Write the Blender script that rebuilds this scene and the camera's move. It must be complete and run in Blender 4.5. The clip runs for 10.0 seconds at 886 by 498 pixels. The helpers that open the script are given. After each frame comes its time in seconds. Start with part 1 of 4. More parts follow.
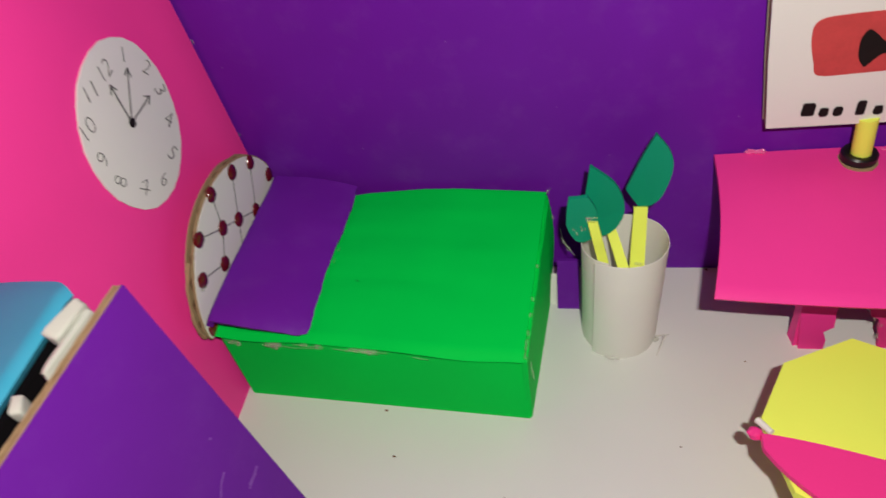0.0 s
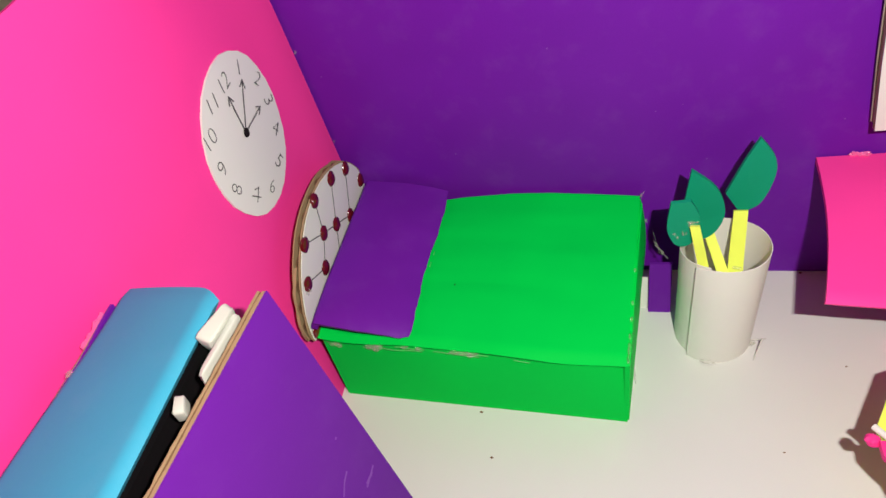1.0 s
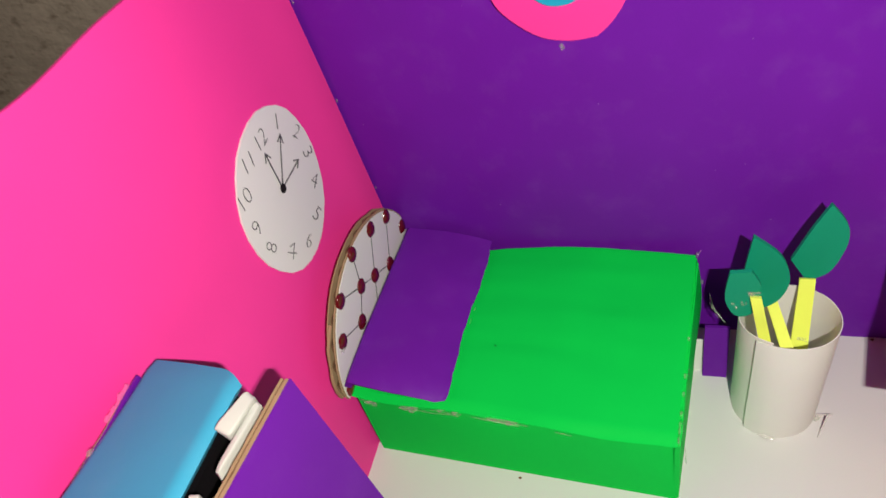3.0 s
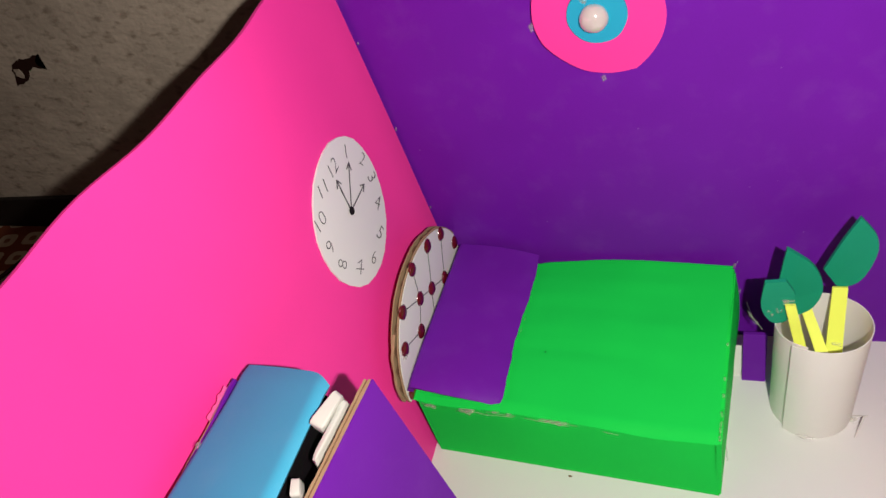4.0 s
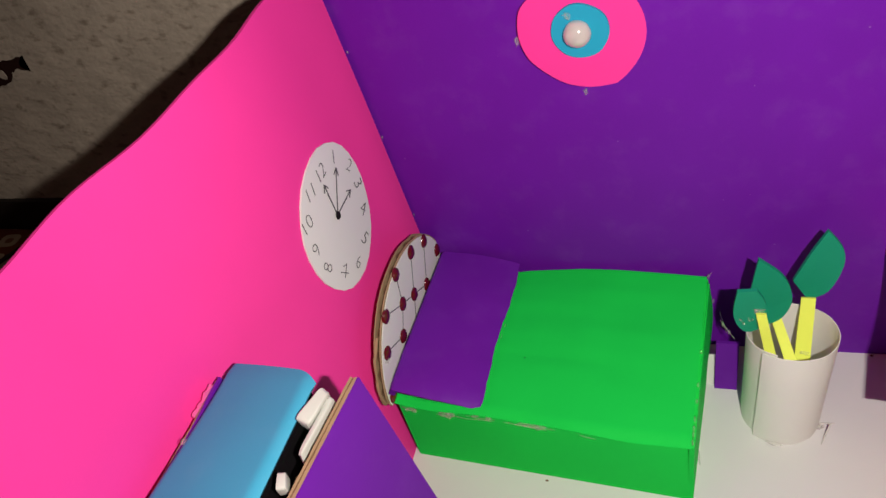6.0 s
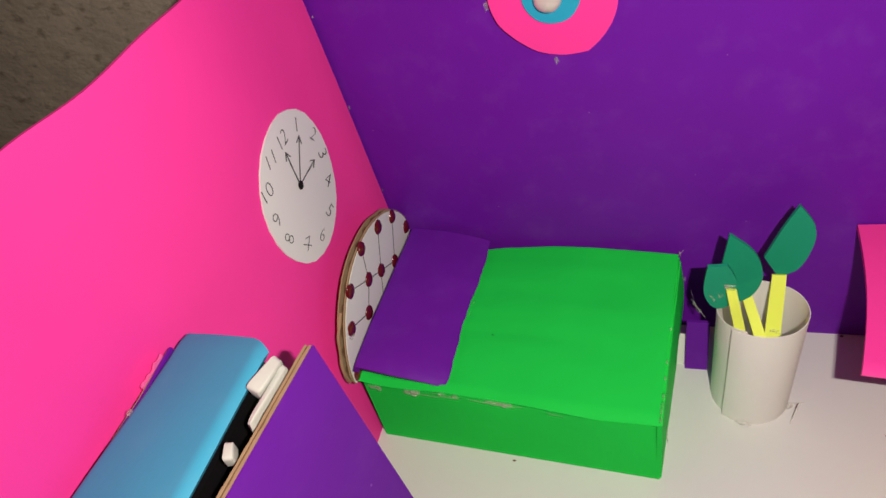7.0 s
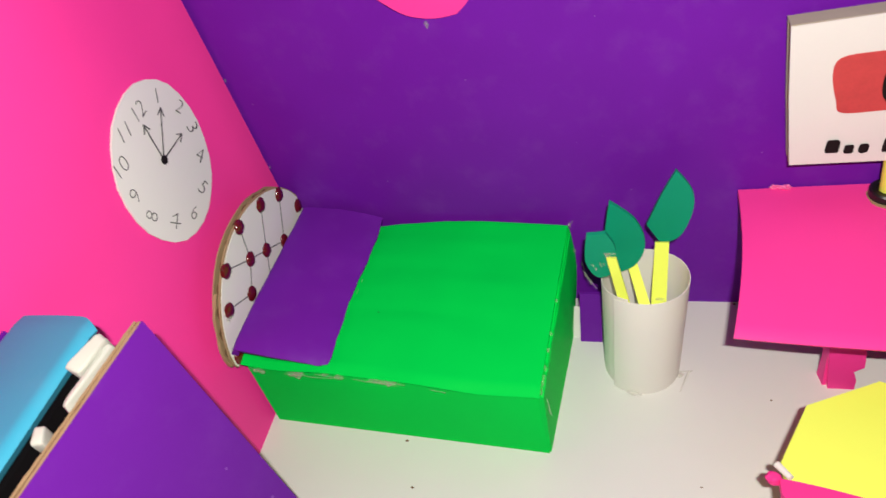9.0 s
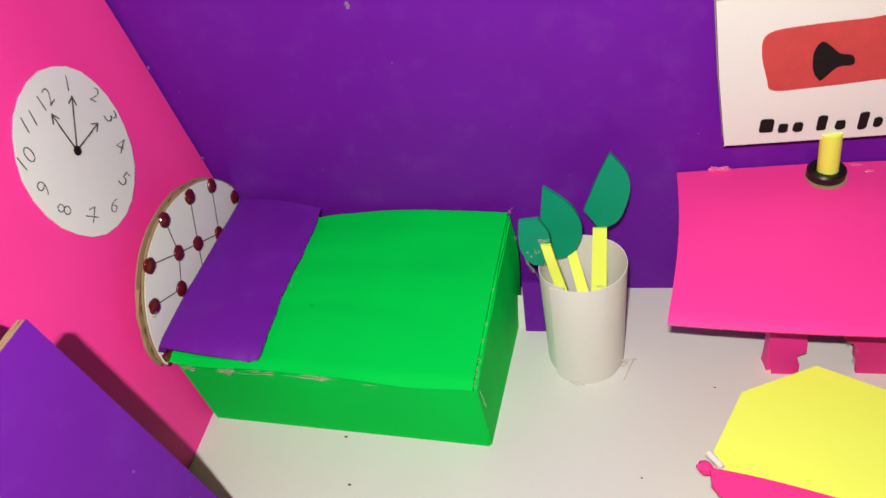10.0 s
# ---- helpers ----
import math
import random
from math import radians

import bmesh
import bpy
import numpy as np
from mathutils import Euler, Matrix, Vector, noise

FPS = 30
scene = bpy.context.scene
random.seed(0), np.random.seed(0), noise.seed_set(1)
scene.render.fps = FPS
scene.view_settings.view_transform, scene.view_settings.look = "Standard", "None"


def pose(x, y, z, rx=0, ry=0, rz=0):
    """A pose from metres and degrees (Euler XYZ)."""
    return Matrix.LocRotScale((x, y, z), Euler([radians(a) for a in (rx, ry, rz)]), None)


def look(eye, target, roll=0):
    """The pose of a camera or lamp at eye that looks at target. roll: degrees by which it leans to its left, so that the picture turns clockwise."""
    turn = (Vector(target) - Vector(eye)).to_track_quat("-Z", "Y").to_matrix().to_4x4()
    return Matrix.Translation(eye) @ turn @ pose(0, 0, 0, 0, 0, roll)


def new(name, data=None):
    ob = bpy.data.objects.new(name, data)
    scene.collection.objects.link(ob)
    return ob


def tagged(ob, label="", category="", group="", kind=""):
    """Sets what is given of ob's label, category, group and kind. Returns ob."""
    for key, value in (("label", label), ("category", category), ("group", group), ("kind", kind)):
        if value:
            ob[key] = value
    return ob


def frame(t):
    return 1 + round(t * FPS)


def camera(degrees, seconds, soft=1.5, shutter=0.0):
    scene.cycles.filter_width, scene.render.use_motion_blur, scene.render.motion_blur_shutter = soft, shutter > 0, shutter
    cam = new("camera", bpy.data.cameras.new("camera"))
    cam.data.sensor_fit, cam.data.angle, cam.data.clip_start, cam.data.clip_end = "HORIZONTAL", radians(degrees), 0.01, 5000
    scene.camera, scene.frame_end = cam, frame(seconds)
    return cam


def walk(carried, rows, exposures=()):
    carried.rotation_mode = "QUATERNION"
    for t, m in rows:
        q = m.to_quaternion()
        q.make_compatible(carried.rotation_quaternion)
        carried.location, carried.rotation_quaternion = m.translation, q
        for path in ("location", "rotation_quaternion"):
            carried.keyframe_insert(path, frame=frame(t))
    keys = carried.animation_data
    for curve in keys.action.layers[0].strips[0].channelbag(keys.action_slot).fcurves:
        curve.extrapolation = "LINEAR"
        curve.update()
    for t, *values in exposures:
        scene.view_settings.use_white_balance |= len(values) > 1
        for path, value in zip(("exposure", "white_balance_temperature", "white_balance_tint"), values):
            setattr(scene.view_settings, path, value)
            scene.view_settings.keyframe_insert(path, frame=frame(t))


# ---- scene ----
cam = camera(65.52, 10.0, soft=1.5, shutter=0.35)
PATH = [
    (0, (0.03788, -0.00524, 0.25601), (-0.05507, 0.33427, -0.09908), -10.93),
    (0.3, (0.02748, -0.01103, 0.26388), (-0.04890, 0.24163, 0.00459), -12.20),
    (0.5, (0.02128, -0.01217, 0.26299), (-0.08993, 0.32500, -0.08908), -13.00),
    (0.7, (0.01376, -0.01341, 0.26689), (-0.07072, 0.23842, 0.00931), -13.23),
    (1, (0.01517, -0.01016, 0.26406), (-0.10521, 0.32488, -0.08702), -14.18),
    (1.3, (0.02151, -0.00366, 0.25853), (-0.06762, 0.24394, -0.00157), -15.09),
    (1.5, (0.02506, 0.00023, 0.25918), (-0.09807, 0.33137, -0.09464), -15.39),
    (1.7, (0.01513, -0.00142, 0.26285), (-0.08199, 0.24591, 0.00538), -15.81),
    (2, (-0.00641, 0.00400, 0.25353), (-0.15752, 0.32374, -0.09993), -15.70),
    (2.2, (0.00355, 0.00818, 0.25411), (-0.11827, 0.24287, -0.00469), -19.28),
    (2.5, (0.00535, 0.01433, 0.24975), (-0.14868, 0.33403, -0.10249), -17.03),
    (2.7, (0.00962, 0.01576, 0.25635), (-0.14039, 0.34179, -0.09179), -15.92),
    (3.8, (0.02149, -0.00027, 0.28773), (-0.15933, 0.32970, -0.04154), -20.26),
    (4, (0.01652, -0.00345, 0.28861), (-0.16392, 0.32705, -0.04034), -19.54),
    (4.2, (0.01740, -0.00752, 0.29342), (-0.11065, 0.24333, 0.05346), -17.96),
    (4.5, (0.01162, -0.01335, 0.29587), (-0.16100, 0.32785, -0.02628), -17.34),
    (4.7, (0.00422, -0.01875, 0.29363), (-0.12212, 0.23535, 0.05619), -16.51),
    (5, (-0.00123, -0.02362, 0.30123), (-0.17061, 0.32204, -0.01788), -15.74),
    (5.3, (-0.00140, -0.02272, 0.30102), (-0.12726, 0.23359, 0.06572), -15.73),
    (5.5, (0.00960, -0.01478, 0.29444), (-0.15829, 0.32845, -0.02805), -16.32),
    (5.7, (0.01696, -0.01041, 0.29198), (-0.14970, 0.33174, -0.03230), -16.99),
    (6.8, (0.01224, -0.01168, 0.28088), (-0.14289, 0.33084, -0.04869), -14.63),
    (7, (0.01943, -0.00962, 0.27824), (-0.13244, 0.33246, -0.05330), -14.86),
    (7.3, (0.01575, -0.02084, 0.29180), (-0.09356, 0.24060, 0.05389), -12.91),
    (7.5, (0.01688, -0.02122, 0.29118), (-0.12688, 0.32994, -0.03443), -12.40),
    (7.8, (0.01399, -0.02432, 0.30214), (-0.10079, 0.23579, 0.06536), -14.58),
    (8, (0.00348, -0.03068, 0.30531), (-0.14918, 0.32389, -0.01245), -12.89),
    (8.3, (0.01013, -0.02661, 0.29761), (-0.10581, 0.23300, 0.06083), -14.70),
    (8.5, (0.01170, -0.02251, 0.29457), (-0.13541, 0.32931, -0.02882), -12.72),
    (8.7, (0.02761, -0.00979, 0.27745), (-0.07146, 0.24910, 0.03238), -12.30),
    (9, (0.04867, -0.00176, 0.26119), (-0.07640, 0.34214, -0.07952), -13.64),
    (9.2, (0.05246, -0.00186, 0.25850), (-0.03851, 0.25282, 0.00600), -13.36),
    (9.5, (0.06091, 0.00089, 0.25375), (-0.05459, 0.34406, -0.09106), -13.04),
    (9.7, (0.06402, 0.00147, 0.25633), (-0.02004, 0.25654, 0.00182), -13.58),
    (10, (0.06767, 0.00689, 0.25069), (-0.04894, 0.34839, -0.09540), -13.90),
]
EXPOSURES = [(0, -0.33, 6500, 10), (0.3, 0.02, 6500, 10), (0.5, 0.09, 6500, 10), (1, 0.12, 6500, 10), (1.5, 0.14, 6500, 10), (2, 0.02, 6500, 10), (2.5, -0.01, 6500, 11), (2.7, 0, 6500, 11), (3.8, 0.05, 6500, 16), (4, 0.05, 6500, 16), (4.5, 0.06, 6500, 16), (5, -0.04, 6500, 16), (5.5, -0.15, 6500, 16), (5.7, -0.15, 6500, 16), (6.8, -0.18, 6700, 16), (7, -0.18, 6700, 16), (7.5, -0.09, 6700, 16), (8, -0.1, 6700, 16), (8.5, -0.08, 6700, 16), (9, 0.15, 6500, 10), (9.5, 0.09, 6500, 10), (10, 0.1, 6500, 10)]
walk(cam, [(t, look(eye, target, roll)) for t, eye, target, roll in PATH], EXPOSURES)

# ---- light: the twin LED flash beside the lens, in a dark room with added ambient fill ----
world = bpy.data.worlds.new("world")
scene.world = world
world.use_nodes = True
# faint warm fill from all around, added to lift the shadows; no lamp behind it
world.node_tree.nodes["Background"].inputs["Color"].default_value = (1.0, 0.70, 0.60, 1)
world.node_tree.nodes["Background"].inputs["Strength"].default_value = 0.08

FLASH, FLASH_AIM, FLASH_WATTS = (0.060, -0.016, 0.300), (-0.02, 0.19, 0.07), 1.98
for i in (-1, 1):
    led = bpy.data.lights.new("flash_led", "SPOT")
    led.energy, led.color, led.shadow_soft_size = FLASH_WATTS, (1.0, 0.955, 0.865), 0.0016
    led.spot_size, led.spot_blend = radians(140), 0.8
    ob = new("flash_led", led)
    ob.matrix_world = look((FLASH[0] + 0.0022 * i, FLASH[1], FLASH[2]), FLASH_AIM)

# ---- materials ----
def shade(name, colour, rough=0.55, vary=0.12, scale=60.0, grain=900.0, bump=0.15, spec=0.4, fleck=0.0, fleck_colour=(0.8, 0.8, 0.8, 1), sheen=0.0, smudge=0.0, smudge_colour=(0.8, 0.8, 0.8, 1), translucent=0.0):
    """A matt sheet material: broad blotches, fine grain, small relief and a few stray flecks."""
    m = bpy.data.materials.new(name)
    m.use_nodes = True
    nt = m.node_tree
    bsdf = nt.nodes["Principled BSDF"]
    coord = nt.nodes.new("ShaderNodeTexCoord")
    broad = nt.nodes.new("ShaderNodeTexNoise")
    broad.inputs["Scale"].default_value, broad.inputs["Detail"].default_value = scale, 4
    fine = nt.nodes.new("ShaderNodeTexNoise")
    fine.inputs["Scale"].default_value, fine.inputs["Detail"].default_value = grain, 3
    for n in (broad, fine):
        nt.links.new(coord.outputs["Object"], n.inputs["Vector"])
    mix = nt.nodes.new("ShaderNodeMix")
    mix.data_type = "RGBA"
    c = Vector(colour[:3])
    mix.inputs["A"].default_value = (*(c * (1 - vary)), 1)
    mix.inputs["B"].default_value = (*[min(1.0, v * (1 + vary)) for v in c], 1)
    add = nt.nodes.new("ShaderNodeMath")
    add.operation = "MULTIPLY_ADD"
    add.inputs[1].default_value = 0.35
    nt.links.new(fine.outputs["Fac"], add.inputs[0])
    scaled = nt.nodes.new("ShaderNodeMath")
    scaled.operation = "MULTIPLY"
    scaled.inputs[1].default_value = 0.65
    nt.links.new(broad.outputs["Fac"], scaled.inputs[0])
    nt.links.new(scaled.outputs[0], add.inputs[2])
    nt.links.new(add.outputs[0], mix.inputs["Factor"])
    out = mix.outputs["Result"]
    if fleck > 0:
        spots = nt.nodes.new("ShaderNodeTexVoronoi")
        spots.inputs["Scale"].default_value = 95.0
        nt.links.new(coord.outputs["Object"], spots.inputs["Vector"])
        less = nt.nodes.new("ShaderNodeMath")
        less.operation = "LESS_THAN"
        less.inputs[1].default_value = 0.035
        nt.links.new(spots.outputs["Distance"], less.inputs[0])
        amount = nt.nodes.new("ShaderNodeMath")
        amount.operation = "MULTIPLY"
        amount.inputs[1].default_value = fleck
        nt.links.new(less.outputs[0], amount.inputs[0])
        over = nt.nodes.new("ShaderNodeMix")
        over.data_type = "RGBA"
        over.inputs["B"].default_value = fleck_colour
        nt.links.new(amount.outputs[0], over.inputs["Factor"])
        nt.links.new(out, over.inputs["A"])
        out = over.outputs["Result"]
    if smudge > 0:
        haze = nt.nodes.new("ShaderNodeTexNoise")
        haze.inputs["Scale"].default_value, haze.inputs["Detail"].default_value, haze.inputs["Roughness"].default_value = 70.0, 5, 0.62
        nt.links.new(coord.outputs["Object"], haze.inputs["Vector"])
        patch = nt.nodes.new("ShaderNodeMapRange")
        patch.inputs["From Min"].default_value, patch.inputs["From Max"].default_value = 0.52, 0.82
        patch.inputs["To Max"].default_value = smudge
        nt.links.new(haze.outputs["Fac"], patch.inputs["Value"])
        rub = nt.nodes.new("ShaderNodeMix")
        rub.data_type = "RGBA"
        rub.inputs["B"].default_value = smudge_colour
        nt.links.new(patch.outputs["Result"], rub.inputs["Factor"])
        nt.links.new(out, rub.inputs["A"])
        out = rub.outputs["Result"]
    nt.links.new(out, bsdf.inputs["Base Color"])
    if translucent > 0:
        glow = nt.nodes.new("ShaderNodeBsdfTranslucent")
        nt.links.new(out, glow.inputs["Color"])
        both = nt.nodes.new("ShaderNodeMixShader")
        both.inputs["Fac"].default_value = translucent
        nt.links.new(bsdf.outputs[0], both.inputs[1])
        nt.links.new(glow.outputs[0], both.inputs[2])
        nt.links.new(both.outputs[0], nt.nodes["Material Output"].inputs["Surface"])
    bsdf.inputs["Roughness"].default_value = rough
    bsdf.inputs["Specular IOR Level"].default_value = spec
    bsdf.inputs["Sheen Weight"].default_value = sheen
    height = nt.nodes.new("ShaderNodeBump")
    height.inputs["Strength"].default_value, height.inputs["Distance"].default_value = bump, 0.0006
    nt.links.new(add.outputs[0], height.inputs["Height"])
    nt.links.new(height.outputs["Normal"], bsdf.inputs["Normal"])
    return m


PURPLE = shade("purple_foam", (0.148, 0.0092, 0.350, 1), 0.5, 0.12, 38, 1400, 0.16, fleck=0.22, fleck_colour=(0.45, 0.3, 0.6, 1), spec=0.15, smudge=0.11, smudge_colour=(0.34, 0.16, 0.55, 1))
PURPLE_PLAIN = shade("purple_foam_plain", (0.142, 0.0115, 0.325, 1), 0.55, 0.09, 45, 1400, 0.14, spec=0.12, smudge=0.07, smudge_colour=(0.36, 0.16, 0.62, 1))
PINK = shade("pink_foam", (0.94, 0.050, 0.335, 1), 0.5, 0.06, 40, 1200, 0.08, spec=0.15)
PINK_DEEP = shade("pink_foam_deep", (0.86, 0.040, 0.26, 1), 0.5, 0.06, 40, 1200, 0.08, spec=0.15)
GREEN = shade("green_foam", (0.0, 0.64, 0.068, 1), 0.55, 0.07, 35, 1200, 0.14, spec=0.03)
LEAF = shade("leaf_foam", (0.004, 0.29, 0.16, 1), 0.5, 0.08, 60, 1200, 0.10, spec=0.15)
YELLOW = shade("yellow_foam", (0.85, 0.97, 0.13, 1), 0.5, 0.04, 40, 1200, 0.08, spec=0.15)
TEAL = shade("teal_foam", (0.046, 0.345, 0.52, 1), 0.5, 0.07, 40, 1200, 0.14, spec=0.16, smudge=0.08, smudge_colour=(0.3, 0.45, 0.6, 1))
BLUE = shade("blue_disc_foam", (0.015, 0.36, 0.54, 1), 0.5, 0.06, 40, 1200, 0.08, spec=0.15)
WHITE = shade("white_paper", (0.76, 0.745, 0.72, 1), 0.6, 0.05, 30, 1600, 0.06)
FLOOR = shade("white_board", (0.715, 0.715, 0.69, 1), 0.5, 0.06, 22, 1600, 0.05)
CREAM = shade("rolled_paper", (0.96, 0.94, 0.89, 1), 0.55, 0.05, 40, 1600, 0.06, translucent=0.24)
# headboard paper: colour lightened and yellowed to offset weak, purple-tinted light
FACE_PAPER = shade("white_paper_lightened", (0.88, 0.88, 0.79, 1), 0.4, 0.04, 40, 1600, 0.05)
GREY_CARD = shade("grey_card", (0.40, 0.35, 0.27, 1), 0.8, 0.15, 90, 1800, 0.25)
CARD = shade("cardboard", (0.37, 0.26, 0.14, 1), 0.8, 0.28, 160, 2200, 0.35)
# darker card: shade in the recessed flutes put into the colour; crumbs use it too
CARD_DARK = shade("cardboard_dark", (0.17, 0.09, 0.045, 1), 0.85, 0.3, 300, 2600, 0.5)
BLACK = shade("black_card", (0.005, 0.004, 0.005, 1), 0.6, 0.2, 90, 1200, 0.1, spec=0.08)
RUBBER = shade("black_rubber", (0.012, 0.010, 0.010, 1), 0.35, 0.2, 90, 1200, 0.1, spec=0.45)
INK = shade("black_ink", (0.013, 0.010, 0.010, 1), 0.6, 0.3, 300, 2500, 0.05, spec=0.12)
PENCIL = shade("pencil_line", (0.075, 0.072, 0.075, 1), 0.5, 0.35, 500, 3000, 0.05)
RED = shade("red_marker", (0.56, 0.064, 0.066, 1), 0.45, 0.26, 160, 900, 0.05)
CHERRY = shade("dark_red_bead", (0.12, 0.006, 0.010, 1), 0.16, 0.25, 300, 1200, 0.02, spec=0.6)
LUMP = shade("white_clay", (0.55, 0.56, 0.50, 1), 0.6, 0.06, 60, 900, 0.2)
GAP_DARK = shade("dark_gap", (0.010, 0.007, 0.006, 1), 0.6, 0.3, 20, 400, 0.3)
PINK_PALE = shade("glossy_pale_pink", (0.93, 0.15, 0.42, 1), 0.2, 0.25, 260, 1500, 0.9, spec=0.6)
SCUFF = shade("scuffed_foam", (0.24, 0.075, 0.44, 1), 0.6, 0.25, 300, 1500, 0.2, spec=0.15)
STAIN = shade("dark_brown_stain", (0.030, 0.011, 0.008, 1), 0.85, 0.4, 200, 1200, 0.3, spec=0.1)
CLOTH_EDGE = shade("dark_piping", (0.03, 0.008, 0.008, 1), 0.9, 0.3, 60, 1500, 0.4)


def pearl_material():
    m = shade("pearl", (0.60, 0.545, 0.51, 1), 0.18, 0.08, 90, 900, 0.01, spec=0.6)
    m.node_tree.nodes["Principled BSDF"].inputs["Coat Weight"].default_value = 1.0
    m.node_tree.nodes["Principled BSDF"].inputs["Coat Roughness"].default_value = 0.11
    return m


def glue_material():
    """Set hot glue: thin, glossy and half clear."""
    m = shade("hot_glue", (0.88, 0.90, 0.74, 1), 0.08, 0.05, 300, 1500, 0.6, spec=0.8)
    b = m.node_tree.nodes["Principled BSDF"]
    b.inputs["Transmission Weight"].default_value, b.inputs["IOR"].default_value = 0.55, 1.45
    b.inputs["Alpha"].default_value = 0.24
    return m


def concrete_material():
    m = shade("raw_concrete", (0.53, 0.445, 0.350, 1), 0.9, 0.42, 24, 330, 0.9, spec=0.2)
    nt = m.node_tree
    b = nt.nodes["Principled BSDF"]
    old = b.inputs["Base Color"].links[0].from_socket
    coord = next(n for n in nt.nodes if n.bl_idname == "ShaderNodeTexCoord")
    stretch = nt.nodes.new("ShaderNodeMapping")
    stretch.inputs["Scale"].default_value = (0.7, 1, 1.3)
    nt.links.new(coord.outputs["Object"], stretch.inputs["Vector"])
    pits = nt.nodes.new("ShaderNodeTexNoise")
    pits.inputs["Scale"].default_value, pits.inputs["Detail"].default_value = 130, 8
    nt.links.new(stretch.outputs["Vector"], pits.inputs["Vector"])
    ramp = nt.nodes.new("ShaderNodeValToRGB")
    ramp.color_ramp.elements[0].position, ramp.color_ramp.elements[0].color = 0.27, (0.34, 0.29, 0.25, 1)
    ramp.color_ramp.elements[1].position, ramp.color_ramp.elements[1].color = 0.45, (1, 1, 1, 1)
    nt.links.new(pits.outputs["Fac"], ramp.inputs["Fac"])
    mul = nt.nodes.new("ShaderNodeMix")
    mul.data_type, mul.blend_type = "RGBA", "MULTIPLY"
    mul.inputs["Factor"].default_value = 0.70
    nt.links.new(old, mul.inputs["A"])
    nt.links.new(ramp.outputs["Color"], mul.inputs["B"])
    nt.links.new(mul.outputs["Result"], b.inputs["Base Color"])
    lumps = nt.nodes.new("ShaderNodeTexNoise")
    lumps.inputs["Scale"].default_value, lumps.inputs["Detail"].default_value, lumps.inputs["Roughness"].default_value = 60, 4, 0.55
    nt.links.new(stretch.outputs["Vector"], lumps.inputs["Vector"])
    relief = nt.nodes.new("ShaderNodeBump")
    relief.inputs["Strength"].default_value, relief.inputs["Distance"].default_value = 0.55, 0.005
    nt.links.new(lumps.outputs["Fac"], relief.inputs["Height"])
    nt.links.new(b.inputs["Normal"].links[0].from_socket, relief.inputs["Normal"])
    nt.links.new(relief.outputs["Normal"], b.inputs["Normal"])
    return m


def bedspread_material():
    """Printed cotton: russet ground with pale squares that hold a dark centre."""
    m = shade("printed_cotton", (0.20, 0.055, 0.028, 1), 0.95, 0.25, 30, 1500, 0.4, spec=0.1)
    nt = m.node_tree
    b = nt.nodes["Principled BSDF"]
    old = b.inputs["Base Color"].links[0].from_socket
    coord = next(n for n in nt.nodes if n.bl_idname == "ShaderNodeTexCoord")
    turn = nt.nodes.new("ShaderNodeMapping")
    turn.inputs["Rotation"].default_value = (0, 0, radians(-6))
    turn.inputs["Scale"].default_value = (34.5, 43, 0)
    nt.links.new(coord.outputs["Object"], turn.inputs["Vector"])
    cells = nt.nodes.new("ShaderNodeTexVoronoi")
    cells.distance = "MINKOWSKI"
    cells.inputs["Exponent"].default_value = 3.5
    cells.inputs["Scale"].default_value = 1.0
    cells.inputs["Randomness"].default_value = 0.12
    nt.links.new(turn.outputs["Vector"], cells.inputs["Vector"])
    ramp = nt.nodes.new("ShaderNodeValToRGB")
    ramp.color_ramp.interpolation = "CONSTANT"
    e = ramp.color_ramp.elements
    e[0].position, e[0].color = 0.0, (0.2, 0.2, 0.2, 1)
    e[1].position, e[1].color = 0.13, (1, 1, 1, 1)
    last = e.new(0.34)
    last.color = (0, 0, 0, 1)
    nt.links.new(cells.outputs["Distance"], ramp.inputs["Fac"])
    mix = nt.nodes.new("ShaderNodeMix")
    mix.data_type = "RGBA"
    mix.inputs["B"].default_value = (0.50, 0.40, 0.28, 1)
    nt.links.new(ramp.outputs["Color"], mix.inputs["Factor"])
    nt.links.new(old, mix.inputs["A"])
    nt.links.new(mix.outputs["Result"], b.inputs["Base Color"])
    return m


PEARL, GLUE, CONCRETE, BEDSPREAD = pearl_material(), glue_material(), concrete_material(), bedspread_material()
GLUE_PALE = shade("pale_set_glue", (0.62, 0.60, 0.56, 1), 0.12, 0.2, 400, 1800, 0.5, spec=0.7)
BORDER = shade("cotton_border", (0.30, 0.22, 0.18, 1), 0.95, 0.2, 40, 1500, 0.4, spec=0.1)
SHEET = shade("plain_cotton", (0.20, 0.138, 0.12, 1), 0.95, 0.15, 30, 1500, 0.4, spec=0.1)
PLASTER = shade("plaster", (0.35, 0.32, 0.28, 1), 0.9, 0.12, 3, 60, 0.3)


# ---- builders ----
def finish(name, bm, material, smooth=False):
    bmesh.ops.recalc_face_normals(bm, faces=bm.faces)
    if smooth:
        for e in bm.edges:
            e.smooth = len(e.link_faces) == 2 and e.calc_face_angle(0.0) < 0.6
    me = bpy.data.meshes.new(name)
    bm.to_mesh(me)
    bm.free()
    me.materials.append(material)
    if smooth:
        me.polygons.foreach_set("use_smooth", [True] * len(me.polygons))
    return new(name, me)


def part(name, bm, material, parent=None, label="", smooth=False):
    """One mesh object, under a thing or a part."""
    ob = finish(name, bm, material, smooth)
    if parent is not None:
        ob.parent = parent
        ob.matrix_parent_inverse = parent.matrix_world.inverted()
    return tagged(ob, label)


